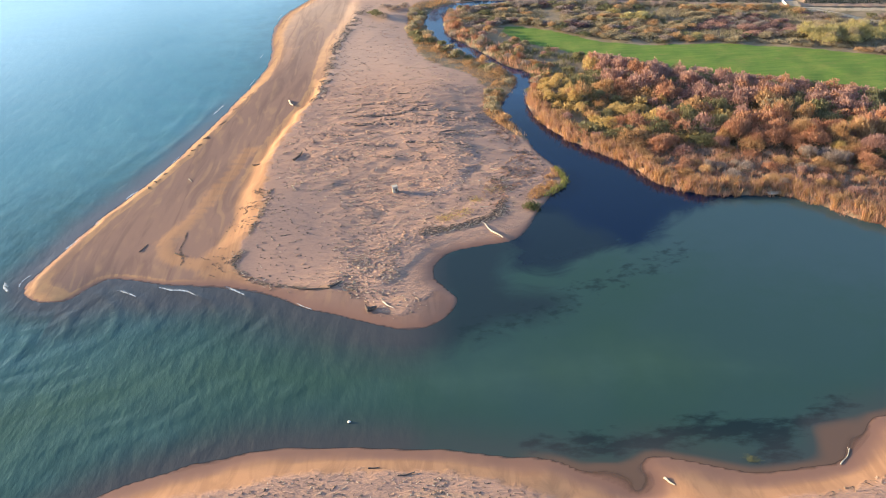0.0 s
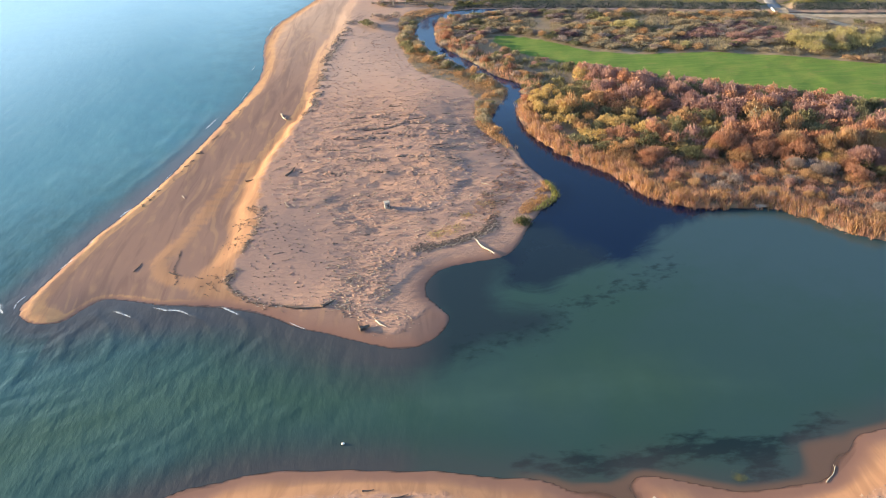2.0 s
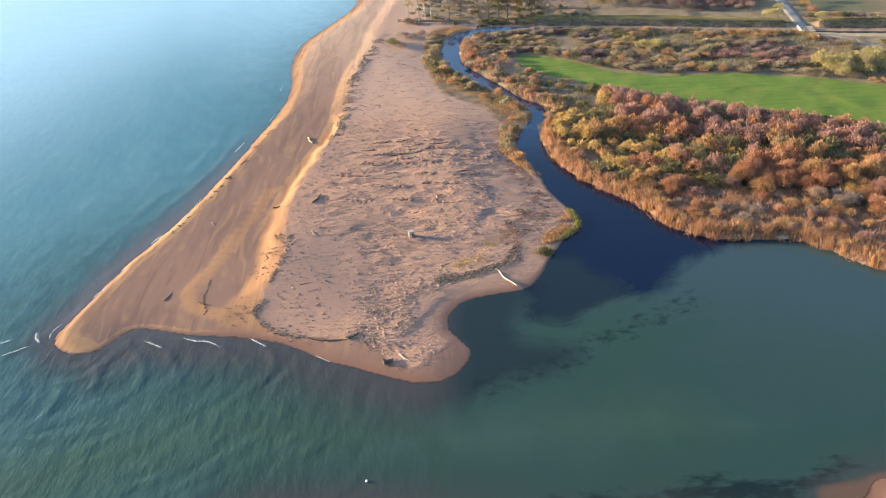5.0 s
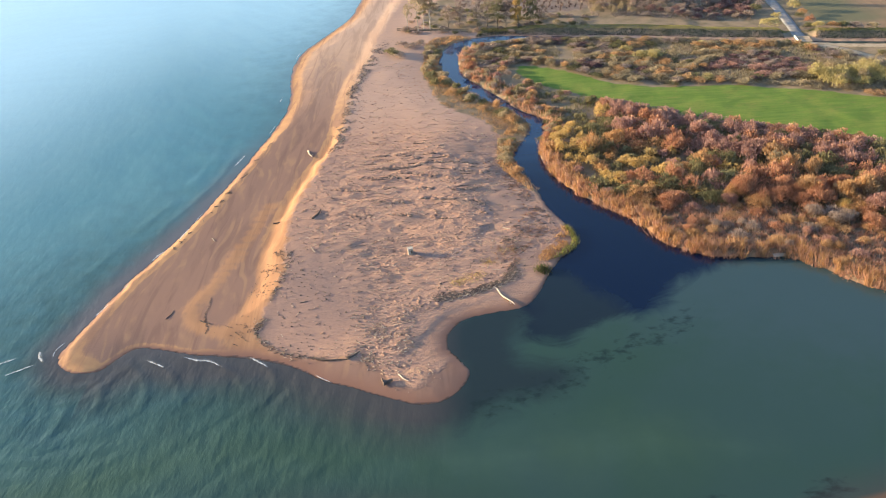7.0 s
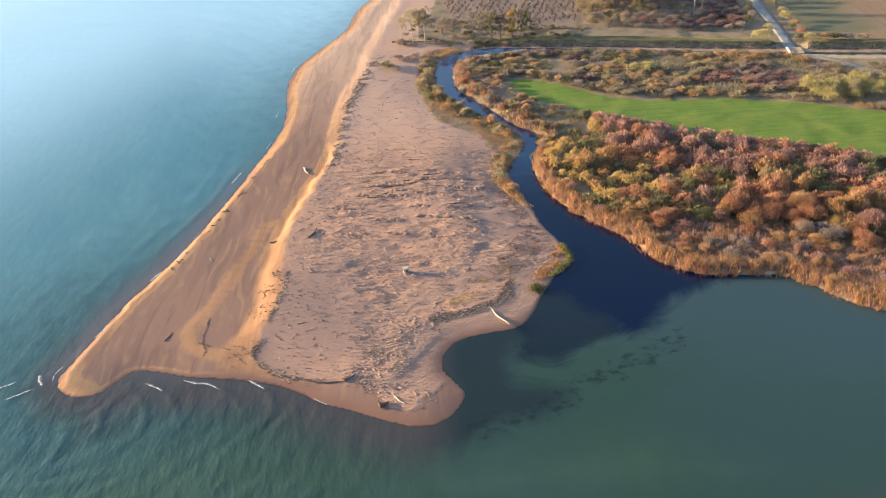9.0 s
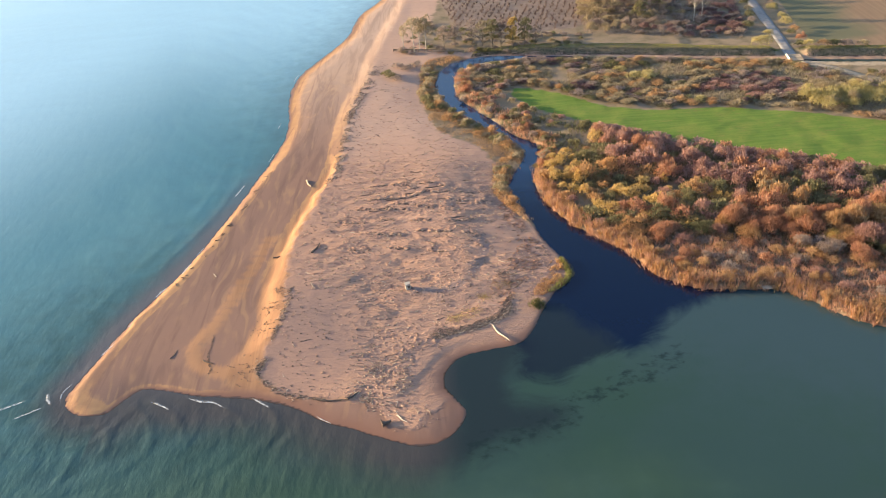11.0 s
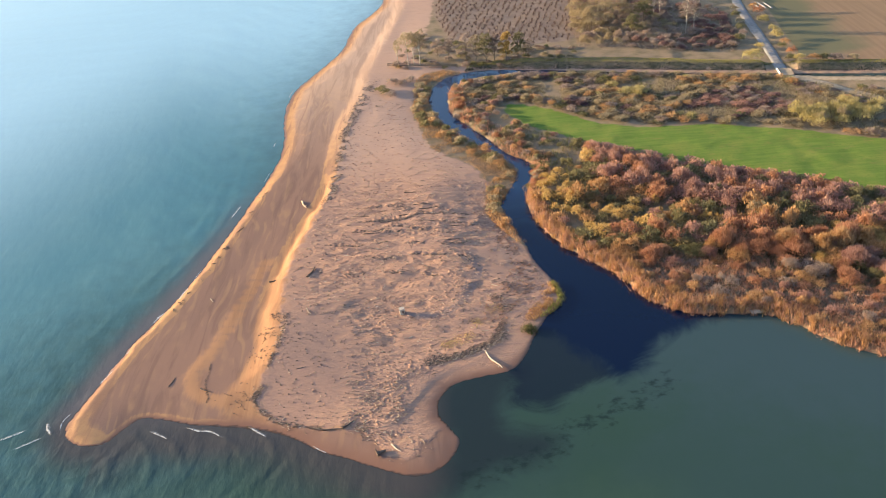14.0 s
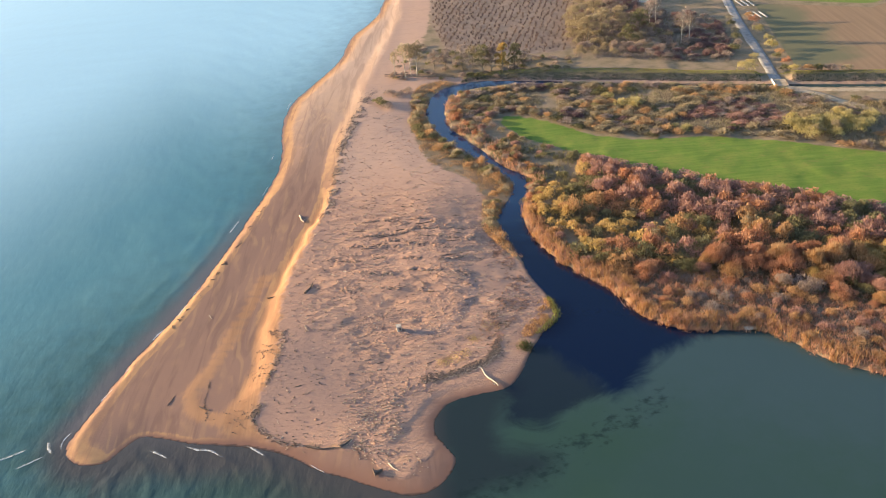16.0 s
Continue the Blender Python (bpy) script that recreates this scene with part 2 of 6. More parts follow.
def heights(x, y):
    """Ground level and the distances that shape it."""
    d_west, d_east = inside(x, y, land_west), inside(x, y, land_east)
    top, near = inside(x, y, plateau), inside(x, y, near_top)
    d = np.maximum(d_west, d_east)
    d = d + 0.22 * rough(x, y, 5.0, 3) * smooth(np.abs(d), 60, 0)
    west = d_west > d_east
    # beach: a steep face at the water, a flat berm with a slight trough, the scarp, the hummocky top
    sea_line, south_line = curve_through(SEA_SHORE[4:], 1), curve_through(SOUTH_SHORE + LEFT_BANK, 1)
    to_sea, to_south = (np.abs(inside(x, y, np.vstack([line, line[::-1]]))) for line in (sea_line, south_line))
    raw = np.maximum(d_west, d_east)
    from_sea, from_south = (np.where(d > 0, t + d - raw, d) for t in (to_sea, to_south))
    rise_sea = 1.25 * smooth(from_sea, -0.4, 2.9 + 0.8 * rough(x, y, 4.0, 13) + 5.5 * smooth(y, 195, 265)) - 0.2 * smooth(from_sea, 2.6, 6) - 0.36 * smooth(y, 138, 160) * smooth(from_sea, 3, 10)
    rise_south = np.where(from_south > 0, 0.72 * (1 - np.exp(-np.maximum(from_south, 0) / 7)), 0.1 * from_south)
    face = -0.09 * np.log(np.exp(-rise_sea / 0.09) + np.exp(-rise_south / 0.09)) + 0.02
    scarp = (1.2 - 0.65 * smooth(y, 205, 240)) * smooth(top, -5.5 + 3.5 * smooth(y, 152, 190) - 3 * smooth(y, 215, 250) + 0.8 * rough(x, y, 6, 17), 0.3 + 0.5 * rough(x, y, 3, 19)) * (1 - 0.95 * smooth(x, -36, -9) * smooth(y, 185, 150)) * smooth(d, 0.5, 8) * smooth(to_south, 0.5, 21) - 0.08 * smooth(top, 0, 6) * smooth(x, -5, -20)
    scarp = scarp + 0.15 * smooth(top, -1.3, 0.3) * smooth(x, -15.5, -11) * smooth(y, 150, 141)
    hummock = smooth(top, 0.5, 5) * smooth(d, 2, 8) * smooth(y, 340, 300)
    middle = smooth(y, 138, 150) * smooth(y, 225, 195) * smooth(top, 3, 10)
    z_west = face + scarp + hummock * trampled(x, y) * (0.09 * rough(x * 0.5, y * 1.1, 3.2, 11) + 0.05 * rough(x * 0.6, y * 1.2, 1.7, 23, 1) + middle * (0.16 * rough(x * 0.4, y, 2.6, 21) + 0.07 * rough(x, y, 9, 31) + 0.1 * rough(x * 0.7, y, 1.5, 25, 1)))
    z_west += 0.05 * rough(x * 1.3, y * 0.5, 9, 41) * smooth(d, 3, 7) * smooth(top, -4, 1) + 0.008 * rough(x * 1.6, y, 2.4, 51) * smooth(d, 1, 3)
    swirl = curve_through([(-48.5, 172), (-49, 160), (-51, 150), (-53, 143), (-52.5, 138.5), (-49, 135.8), (-44, 134.5)], 3)
    near_swirl = np.full(x.shape, 99.0)
    box_ = (np.abs(x + 50) < 14) & (np.abs(y - 155) < 32)
    near_swirl[box_] = np.min(np.hypot(x[box_][:, None] - swirl[None, :, 0], y[box_][:, None] - swirl[None, :, 1]), axis=1)
    z_west += 0.07 * np.exp(-(near_swirl / 1.3) ** 2)
    z_west += 1.7 * smooth(d, 1.0, 3.6) * smooth(d, 10, 5.5) * smooth(x, 14, 34) * (y > 240) * smooth(np.abs(x - 112), 3, 6)
    bank = 0.8 * smooth(d, -0.8, 0.9) + 0.12 * rough(x, y, 6, 61) * smooth(d, 0, 6)
    beach = 0.75 * smooth(d, -0.6, 8) + 0.35 * smooth(near, -3, 1) + 0.06 * rough(x, y, 2.2, 71) * smooth(near, -1, 2) + 0.03 * rough(x, y, 7, 72)
    z_east = np.where((y < 110) & (x < 100), beach, bank)
    land = np.where(west, z_west, z_east)
    steep = np.where(~west & (y > 100), 2.0, np.where(west & (x > 10) & (y > 140), 2.0, np.where(west & (x > -1) & (y > 117), 4.5, np.where(west & (x > -66) & (y < 135), 15.0, 9.0))))
    depth = 2.4 * (1 - np.exp(np.minimum(d + 0.3, 0) / steep))
    shoal = np.maximum(np.exp(-((x - 47.5) / 4.2) ** 4 - ((y - 83.5) / 4.4) ** 4), np.exp(-((x - 18.6) / 4.4) ** 4 - ((y - 78.8) / 2.8) ** 4))
    shoal = np.maximum(shoal, 0.7 * np.exp(-((x + 8) / 9) ** 2 - ((y - 110.5) / 2.0) ** 2))
    shoal = np.maximum(shoal, 0.8 * np.exp(-((x + 44) / 20) ** 2 - ((y - 124.5) / 4.0) ** 2))
    bed = -depth * (1 - 0.88 * shoal)
    z = np.where(d > 0.05, np.maximum(land, 0.02), bed)
    blend = smooth(d, -0.6, 0.6)
    z = np.where(np.abs(d) < 0.6, land * blend + bed * (1 - blend), z)
    return z, d, top, near


def axis(stretches, far):
    """Grid lines: (start, end, step) stretches, then wider and wider out to far on both sides."""
    mid = np.concatenate([np.arange(a, b, s) for a, b, s in stretches])
    lo, hi, step = [mid[0]], [mid[-1]], 1.0
    while hi[-1] < far:
        step *= 1.22
        hi.append(hi[-1] + step)
        lo.append(lo[-1] - step)
    return np.concatenate([lo[:0:-1], mid, hi[1:]])


xs = axis([(-90, 100, 0.55), (100, 160, 1.0)], 4000)
ys = axis([(70, 235, 0.55), (235, 320, 0.9), (320, 440, 1.6)], 4000)
gx, gy = (a.ravel() for a in np.meshgrid(xs, ys))
gz, g_shore, g_top, g_near = heights(gx, gy)
g_field, g_plough, g_vine = inside(gx, gy, field), inside(gx, gy, PLOUGHED), inside(gx, gy, VINEYARD)
g_green, g_stream, g_north, g_east = inside(gx, gy, FAR_GREEN), inside(gx, gy, stream_edge), inside(gx, gy, NORTH_LAND), inside(gx, gy, land_east)
g_soil = np.maximum(np.maximum(g_stream, g_north), np.where(gy > 112, np.minimum(g_east, gy - 112), np.where(gx > 100, g_near - 6, -30)))
g_soil = np.where((g_east > -0.5) & (gy > 230), g_soil + 4, g_soil)
nx_, ny_ = len(xs), len(ys)
idx = np.arange(nx_ * ny_).reshape(ny_, nx_)
quads = np.stack([idx[:-1, :-1], idx[:-1, 1:], idx[1:, 1:], idx[1:, :-1]], -1).reshape(-1, 4)


def ground_at(x, y):
    """Ground level at one place or many."""
    i = np.clip(np.searchsorted(xs, x) - 1, 0, nx_ - 2)
    j = np.clip(np.searchsorted(ys, y) - 1, 0, ny_ - 2)
    f, g = (x - xs[i]) / (xs[i + 1] - xs[i]), (y - ys[j]) / (ys[j + 1] - ys[j])
    z = gz.reshape(ny_, nx_)
    return (z[j, i] * (1 - f) + z[j, i + 1] * f) * (1 - g) + (z[j + 1, i] * (1 - f) + z[j + 1, i + 1] * f) * g


def give(me, **values):
    for name, v in values.items():
        me.attributes.new(name, "FLOAT", "POINT").data.foreach_set("value", np.asarray(v, np.float32).ravel())


# ---- materials: ground and water ----
ground_mat = Mat("sand_and_soil", 0.95, 0.15)
g = ground_mat
fine, coarse, blot = g.noise(6.0, detail=6), g.noise(0.35, detail=5), g.noise(0.05, detail=3)
level = g.math("ADD", g.attr("level"), g.math("MULTIPLY", g.math("SUBTRACT", coarse, 0.5), 0.06))
streaks = g.noise(0.3, g.where((1.0, 0.12, 1.0), (0, 0, radians(-12))), detail=5, rough=0.6, distort=1.2)
dry = g.mix(g.step(coarse, 0.35, 0.65), (0.385, 0.225, 0.118), (0.325, 0.19, 0.108))
dry = g.mix(g.step(streaks, 0.47, 0.62), dry, (0.235, 0.138, 0.096))
dry = g.mix(g.math("MULTIPLY", g.step(fine, 0.52, 0.75), 0.12), dry, (0.24, 0.16, 0.11))
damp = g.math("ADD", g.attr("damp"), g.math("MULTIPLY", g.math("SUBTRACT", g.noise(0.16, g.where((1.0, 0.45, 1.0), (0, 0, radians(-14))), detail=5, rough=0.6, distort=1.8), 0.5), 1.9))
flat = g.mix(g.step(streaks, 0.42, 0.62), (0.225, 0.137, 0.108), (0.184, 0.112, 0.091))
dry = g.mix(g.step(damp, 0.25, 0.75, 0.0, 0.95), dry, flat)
curls = g.noise(0.09, g.where((1.0, 0.35, 1.0), (0, 0, radians(-14))), detail=3, rough=0.5, distort=2.6)
dry = g.mix(g.math("MULTIPLY", g.step(g.wave(0.11, g.where((1.0, 0.3, 1.0), (0, 0, radians(-14))), 16.0, 3.0), 0.5, 0.95), g.step(curls, 0.42, 0.66, 0.0, 0.42)), dry, (0.36, 0.222, 0.125))
ochre = g.math("ADD", g.attr("ochre"), g.math("MULTIPLY", g.math("SUBTRACT", g.noise(0.3, g.where((1.0, 0.3, 1.0), (0, 0, radians(-14))), detail=5, rough=0.6, distort=1.5), 0.5), 1.3))
dry = g.mix(g.step(ochre, 0.25, 0.85, 0.0, 0.9), dry, g.mix(g.step(streaks, 0.4, 0.62), (0.375, 0.205, 0.112), (0.295, 0.16, 0.09)))
# distance haze painted into the beach sand, paler to the north
dry = g.mix(g.attr("paled"), dry, g.mix(g.step(streaks, 0.4, 0.62), (0.47, 0.335, 0.26), (0.38, 0.265, 0.205)))
trod = g.noise(2.2, g.where((0.5, 1.1, 1.0), (0, 0, radians(10))), detail=6, rough=0.62)
bands = g.noise(0.55, g.where((0.22, 1.0, 1.0), (0, 0, radians(8))), detail=5, rough=0.62, distort=0.6)
topsand = g.mix(g.step(coarse, 0.3, 0.7), (0.40, 0.243, 0.172), (0.355, 0.214, 0.157))
topsand = g.mix(g.step(blot, 0.42, 0.6, 0.0, 0.6), topsand, (0.345, 0.218, 0.168))
hard = g.attr("trampled")
topsand = g.mix(g.math("MULTIPLY", g.step(hard, 0.75, 0.15), g.attr("mauve")), topsand, g.mix(g.step(trod, 0.4, 0.65), (0.315, 0.202, 0.158), (0.275, 0.176, 0.142)))
# the same haze on the spit's top: sand painted lighter northwards
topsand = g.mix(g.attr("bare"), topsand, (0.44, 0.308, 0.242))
topsand = g.mix(g.math("MULTIPLY", g.step(bands, 0.5, 0.66), g.math("MULTIPLY", hard, 0.6)), topsand, (0.27, 0.175, 0.142))
topsand = g.mix(g.math("MULTIPLY", g.step(bands, 0.44, 0.32), g.math("MULTIPLY", hard, 0.6)), topsand, (0.43, 0.272, 0.175))
topsand = g.mix(g.math("MULTIPLY", g.step(trod, 0.5, 0.72), g.math("MULTIPLY", hard, 0.25)), topsand, (0.20, 0.13, 0.095))
topsand = g.mix(g.math("MULTIPLY", g.step(g.noise(3.2, detail=3), 0.62, 0.72), 0.15), topsand, (0.13, 0.095, 0.07))
topsand = g.mix(g.step(g.math("ADD", g.attr("hollow"), g.math("MULTIPLY", g.math("SUBTRACT", coarse, 0.5), 0.9)), 0.35, 0.75, 0.0, 0.8), topsand, (0.235, 0.17, 0.155))
on_top = g.step(g.math("ADD", g.attr("top"), g.math("MULTIPLY", g.math("SUBTRACT", coarse, 0.5), 5.0)), -0.6, 1.2)
sand = g.mix(on_top, dry, topsand)
wet = g.step(level, 0.10, 0.0)
sand = g.mix(wet, sand, (0.20, 0.108, 0.076))
soil_noise = g.noise(0.22, detail=6, rough=0.65)
soil = g.ramp(soil_noise, [(0.3, (0.13, 0.108, 0.068)), (0.47, (0.21, 0.165, 0.108)), (0.6, (0.255, 0.19, 0.13)), (0.75, (0.18, 0.152, 0.09))])
is_soil = g.step(g.math("ADD", g.attr("soil"), g.math("MULTIPLY", g.math("SUBTRACT", coarse, 0.5), 6.0)), -0.8, 1.2)
col = g.mix(is_soil, sand, soil)
turf_rows = g.noise(1.0, g.where((0.08, 0.9, 1), (0, 0, radians(-19))), detail=5)
turf = g.mix(g.step(turf_rows, 0.35, 0.65), (0.098, 0.165, 0.028), (0.13, 0.192, 0.036))
turf = g.mix(g.math("MULTIPLY", g.step(g.noise(0.12, detail=4), 0.45, 0.7), 0.6), turf, (0.18, 0.205, 0.045))
turf = g.mix(g.math("MULTIPLY", g.step(g.noise(1.9, g.where((0.6, 1.2, 1), (0, 0, radians(-19))), detail=6, rough=0.7), 0.5, 0.68), 0.4), turf, (0.055, 0.115, 0.018))
turf = g.mix(g.math("MULTIPLY", g.step(g.noise(0.5, g.where((0.5, 1.0, 1), (0, 0, radians(-19))), detail=6, rough=0.7), 0.54, 0.7), 0.4), turf, (0.20, 0.165, 0.06))
wob = g.math("MULTIPLY", g.math("SUBTRACT", coarse, 0.5), 3.0)
col = g.mix(g.step(g.math("ADD", g.attr("field"), wob), -0.5, 0.8), col, turf)
furrow = g.noise(1.0, g.where((0.9, 0.03, 1), (0, 0, radians(12))), detail=4)
plough = g.mix(g.step(furrow, 0.3, 0.7), (0.215, 0.145, 0.092), (0.25, 0.17, 0.108))
# shadow over the lane side painted in as a darker olive-grey tone
plough = g.mix(g.step(g.math("ADD", g.attr("lane_shade"), g.math("MULTIPLY", g.math("SUBTRACT", g.noise(0.045, detail=4), 0.5), 1.0)), 0.25, 0.75), plough, (0.135, 0.13, 0.078))
col = g.mix(g.step(g.attr("plough"), -0.6, 0.6), col, plough)
vine_soil = g.mix(g.step(g.noise(0.4, detail=5), 0.4, 0.65), (0.265, 0.198, 0.155), (0.21, 0.155, 0.122))
col = g.mix(g.step(g.math("ADD", g.attr("vine"), wob), -1.0, 1.0), col, vine_soil)
col = g.mix(g.step(g.attr("green"), -1.0, 1.0), col, (0.13, 0.19, 0.04))
g.set("Base Color", col)
g.set("Roughness", g.step(wet, 0.0, 1.0, 0.95, 0.35))
relief = g.math("ADD", g.math("MULTIPLY", trod, g.math("ADD", g.math("MULTIPLY", on_top, g.math("MULTIPLY", hard, 0.62)), 0.07)), g.math("MULTIPLY", fine, 0.05))
g.bump(relief, g.step(wet, 0, 1, 1.0, 0.1), 0.4)

water_mat = Mat("turbid_water", 0.08, 0.38)
w = water_mat
w.set("IOR", 1.33)
w.set("Specular IOR Level", w.attr("sky_shine"))
wn1 = w.noise(0.16, detail=5, rough=0.6)
lagoon = w.mix(w.step(w.noise(0.03, detail=3), 0.35, 0.65), (0.026, 0.056, 0.043), (0.028, 0.057, 0.053))
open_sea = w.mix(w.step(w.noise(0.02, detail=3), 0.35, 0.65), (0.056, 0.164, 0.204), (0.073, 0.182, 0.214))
# farther out the sea is painted paler, standing in for bright sky reflected there
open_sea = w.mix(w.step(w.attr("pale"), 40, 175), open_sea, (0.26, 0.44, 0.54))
# bluer towards the north-east: reflected sky put into the lagoon's colour
lagoon = w.mix(w.step(w.math("ADD", w.attr("inner"), w.math("MULTIPLY", wn1, 30)), 10, 45), lagoon, (0.034, 0.062, 0.068))
body = w.mix(w.step(w.math("ADD", w.attr("sea"), w.math("MULTIPLY", wn1, 40)), 10, 95), lagoon, open_sea)
bay = w.step(w.math("ADD", w.attr("bay"), w.math("MULTIPLY", wn1, 12)), 0, 26)
body = w.mix(bay, body, w.mix(w.step(w.noise(0.045, detail=4, distort=0.8), 0.38, 0.62), (0.043, 0.080, 0.052), (0.047, 0.088, 0.068)))
swirl = w.noise(0.11, detail=5, rough=0.62, distort=1.6)
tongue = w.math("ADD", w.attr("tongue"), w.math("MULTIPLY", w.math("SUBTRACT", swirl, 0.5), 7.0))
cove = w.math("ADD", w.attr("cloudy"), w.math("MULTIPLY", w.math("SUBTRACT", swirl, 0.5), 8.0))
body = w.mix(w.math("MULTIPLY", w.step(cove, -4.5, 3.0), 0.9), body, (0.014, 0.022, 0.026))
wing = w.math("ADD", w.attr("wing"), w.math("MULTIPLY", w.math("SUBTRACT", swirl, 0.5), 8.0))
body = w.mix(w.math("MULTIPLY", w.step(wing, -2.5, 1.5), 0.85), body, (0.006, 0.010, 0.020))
# upstream the dark body is painted lighter blue, in place of reflected sky
body = w.mix(w.step(tongue, -2.8, 2.0), body, w.mix(w.step(w.attr("sky_shine"), 0.39, 0.7), (0.0015, 0.0065, 0.027), (0.010, 0.036, 0.092)))
dots = w.math("ADD", w.attr("dots"), w.math("MULTIPLY", w.math("SUBTRACT", w.noise(0.55, w.where((0.9, 1.1, 1)), detail=4, rough=0.55), 0.5), 3.4))
body = w.mix(w.math("MULTIPLY", w.step(dots, 0.7, 1.5), 0.75), body, (0.010, 0.020, 0.020))
weed = w.math("ADD", w.attr("weed"), w.math("MULTIPLY", w.math("SUBTRACT", w.noise(0.5, w.where((0.55, 1, 1)), detail=5, rough=0.6), 0.5), 10.0))
body = w.mix(w.math("MULTIPLY", w.step(weed, -1.2, 1.6), 0.8), body, (0.006, 0.010, 0.012))
body = w.mix(w.math("MULTIPLY", w.step(w.attr("depth"), 1.6, 0.2), w.attr("murk")), body, (0.056, 0.051, 0.051))
body = w.mix(w.math("MULTIPLY", w.step(w.math("ADD", w.attr("depth"), w.math("MULTIPLY", w.math("SUBTRACT", wn1, 0.5), 0.8)), 1.4, 0.2), w.attr("lilac")), body, (0.115, 0.105, 0.11))
body = w.mix(w.math("MULTIPLY", w.step(w.attr("depth"), 0.42, 0.1), w.attr("silt")), body, (0.115, 0.072, 0.050))
w.set("Base Color", body)
swell = w.noise(0.34, w.where((1.0, 0.42, 1), (0, 0, radians(-12))), detail=2, rough=0.45, distort=0.2)
train = w.math("SINE", w.math("ADD", w.math("MULTIPLY", w.attr("run"), 1.45), w.math("MULTIPLY", w.noise(0.07, detail=4), 16.0)))
train = w.math("MULTIPLY", w.math("MULTIPLY", train, w.attr("swell")), w.step(w.noise(0.09, detail=3), 0.36, 0.62, 0.15, 1.0))
chop = w.noise(0.55, w.where((1.0, 0.45, 1), (0, 0, radians(-30))), detail=5, rough=0.55)
calm = w.attr("calm")
ripple = w.noise(1.5, w.where((1.0, 0.32, 1), (0, 0, radians(-38))), detail=3, rough=0.5)
hgt = w.math("ADD", w.math("ADD", w.math("MULTIPLY", train, 0.26), w.math("MULTIPLY", swell, w.math("MULTIPLY", calm, 0.62))), w.math("MULTIPLY", chop, w.math("ADD", w.math("MULTIPLY", calm, 0.35), 0.04)))
hgt = w.math("ADD", hgt, w.math("MULTIPLY", ripple, w.math("MULTIPLY", calm, 0.14)))
w.bump(hgt, 0.4, 0.5)
clear = w.t.nodes.new("ShaderNodeBsdfTransparent")
shader = w.t.nodes.new("ShaderNodeMixShader")
w.put(shader.inputs[0], w.step(w.attr("depth"), -0.01, 0.055, 0.0, 1.0))
w.t.links.new(clear.outputs[0], shader.inputs[1])
w.t.links.new(w.b.outputs[0], shader.inputs[2])
w.t.links.new(shader.outputs[0], w.t.nodes["Material Output"].inputs[0])

# ---- ground and water ----
ground_me = mesh_of("ground", np.stack([gx, gy, gz], 1), quads, ground_mat, True)
far = lambda v: np.clip(v, -40, 40)
south_or_near = np.maximum(smooth(gy, 96, 92), smooth(gx, -58, -40) * smooth(gy, 150, 140) * smooth(g_shore, 9, 4))
sea_edge = curve_through(SEA_SHORE[3:], 1)
g_sea = np.abs(inside(gx, gy, np.vstack([sea_edge, sea_edge[::-1]])))
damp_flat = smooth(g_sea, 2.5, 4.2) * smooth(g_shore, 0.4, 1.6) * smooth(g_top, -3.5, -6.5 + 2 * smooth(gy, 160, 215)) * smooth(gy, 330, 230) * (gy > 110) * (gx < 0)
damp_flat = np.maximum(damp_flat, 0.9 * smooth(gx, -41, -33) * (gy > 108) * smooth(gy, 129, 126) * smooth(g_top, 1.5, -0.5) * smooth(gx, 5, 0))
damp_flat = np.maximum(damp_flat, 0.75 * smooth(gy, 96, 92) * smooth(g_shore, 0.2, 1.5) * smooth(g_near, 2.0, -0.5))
swirl_line = curve_through([(-44.5, 184), (-46.5, 172), (-48.4, 160), (-50.6, 150), (-52.6, 143), (-52, 138.5), (-48.5, 135.6), (-43.5, 133.6)], 4)
ochre = np.zeros(gx.shape)
on_beach = (gx > -75) & (gx < -15) & (gy > 110) & (gy < 200)
ochre[on_beach] = 0.9 * np.exp(-(np.min(np.hypot(gx[on_beach][:, None] - swirl_line[None, :, 0], gy[on_beach][:, None] - swirl_line[None, :, 1]), axis=1) / 2.4) ** 2)
ochre = np.maximum(ochre, 0.9 * smooth(g_top, -9 + 4 * smooth(gy, 155, 185), -2) * (gy > 115) * smooth(gy, 235, 205) * smooth(gx, -24, -34))
ochre = np.maximum(ochre, 0.95 * smooth(gy, 98, 94))
pool = curve_through([(-9.5, 158), (-4.5, 157.4), (0, 158.8), (3.4, 164.5), (4.5, 168)], 4)
slack = curve_through([(4.2, 179), (6.2, 173.5), (5, 169), (3, 166)], 4)
hollow = np.zeros(gx.shape)
near_pool = (np.abs(gx + 2) < 16) & (np.abs(gy - 167) < 18)
for line, wide in ((pool, 1.5), (slack, 1.3)):
    away = np.min(np.hypot(gx[near_pool][:, None] - line[None, :, 0], gy[near_pool][:, None] - line[None, :, 1]), axis=1)
    hollow[near_pool] = np.maximum(hollow[near_pool], np.exp(-(away / wide) ** 2))
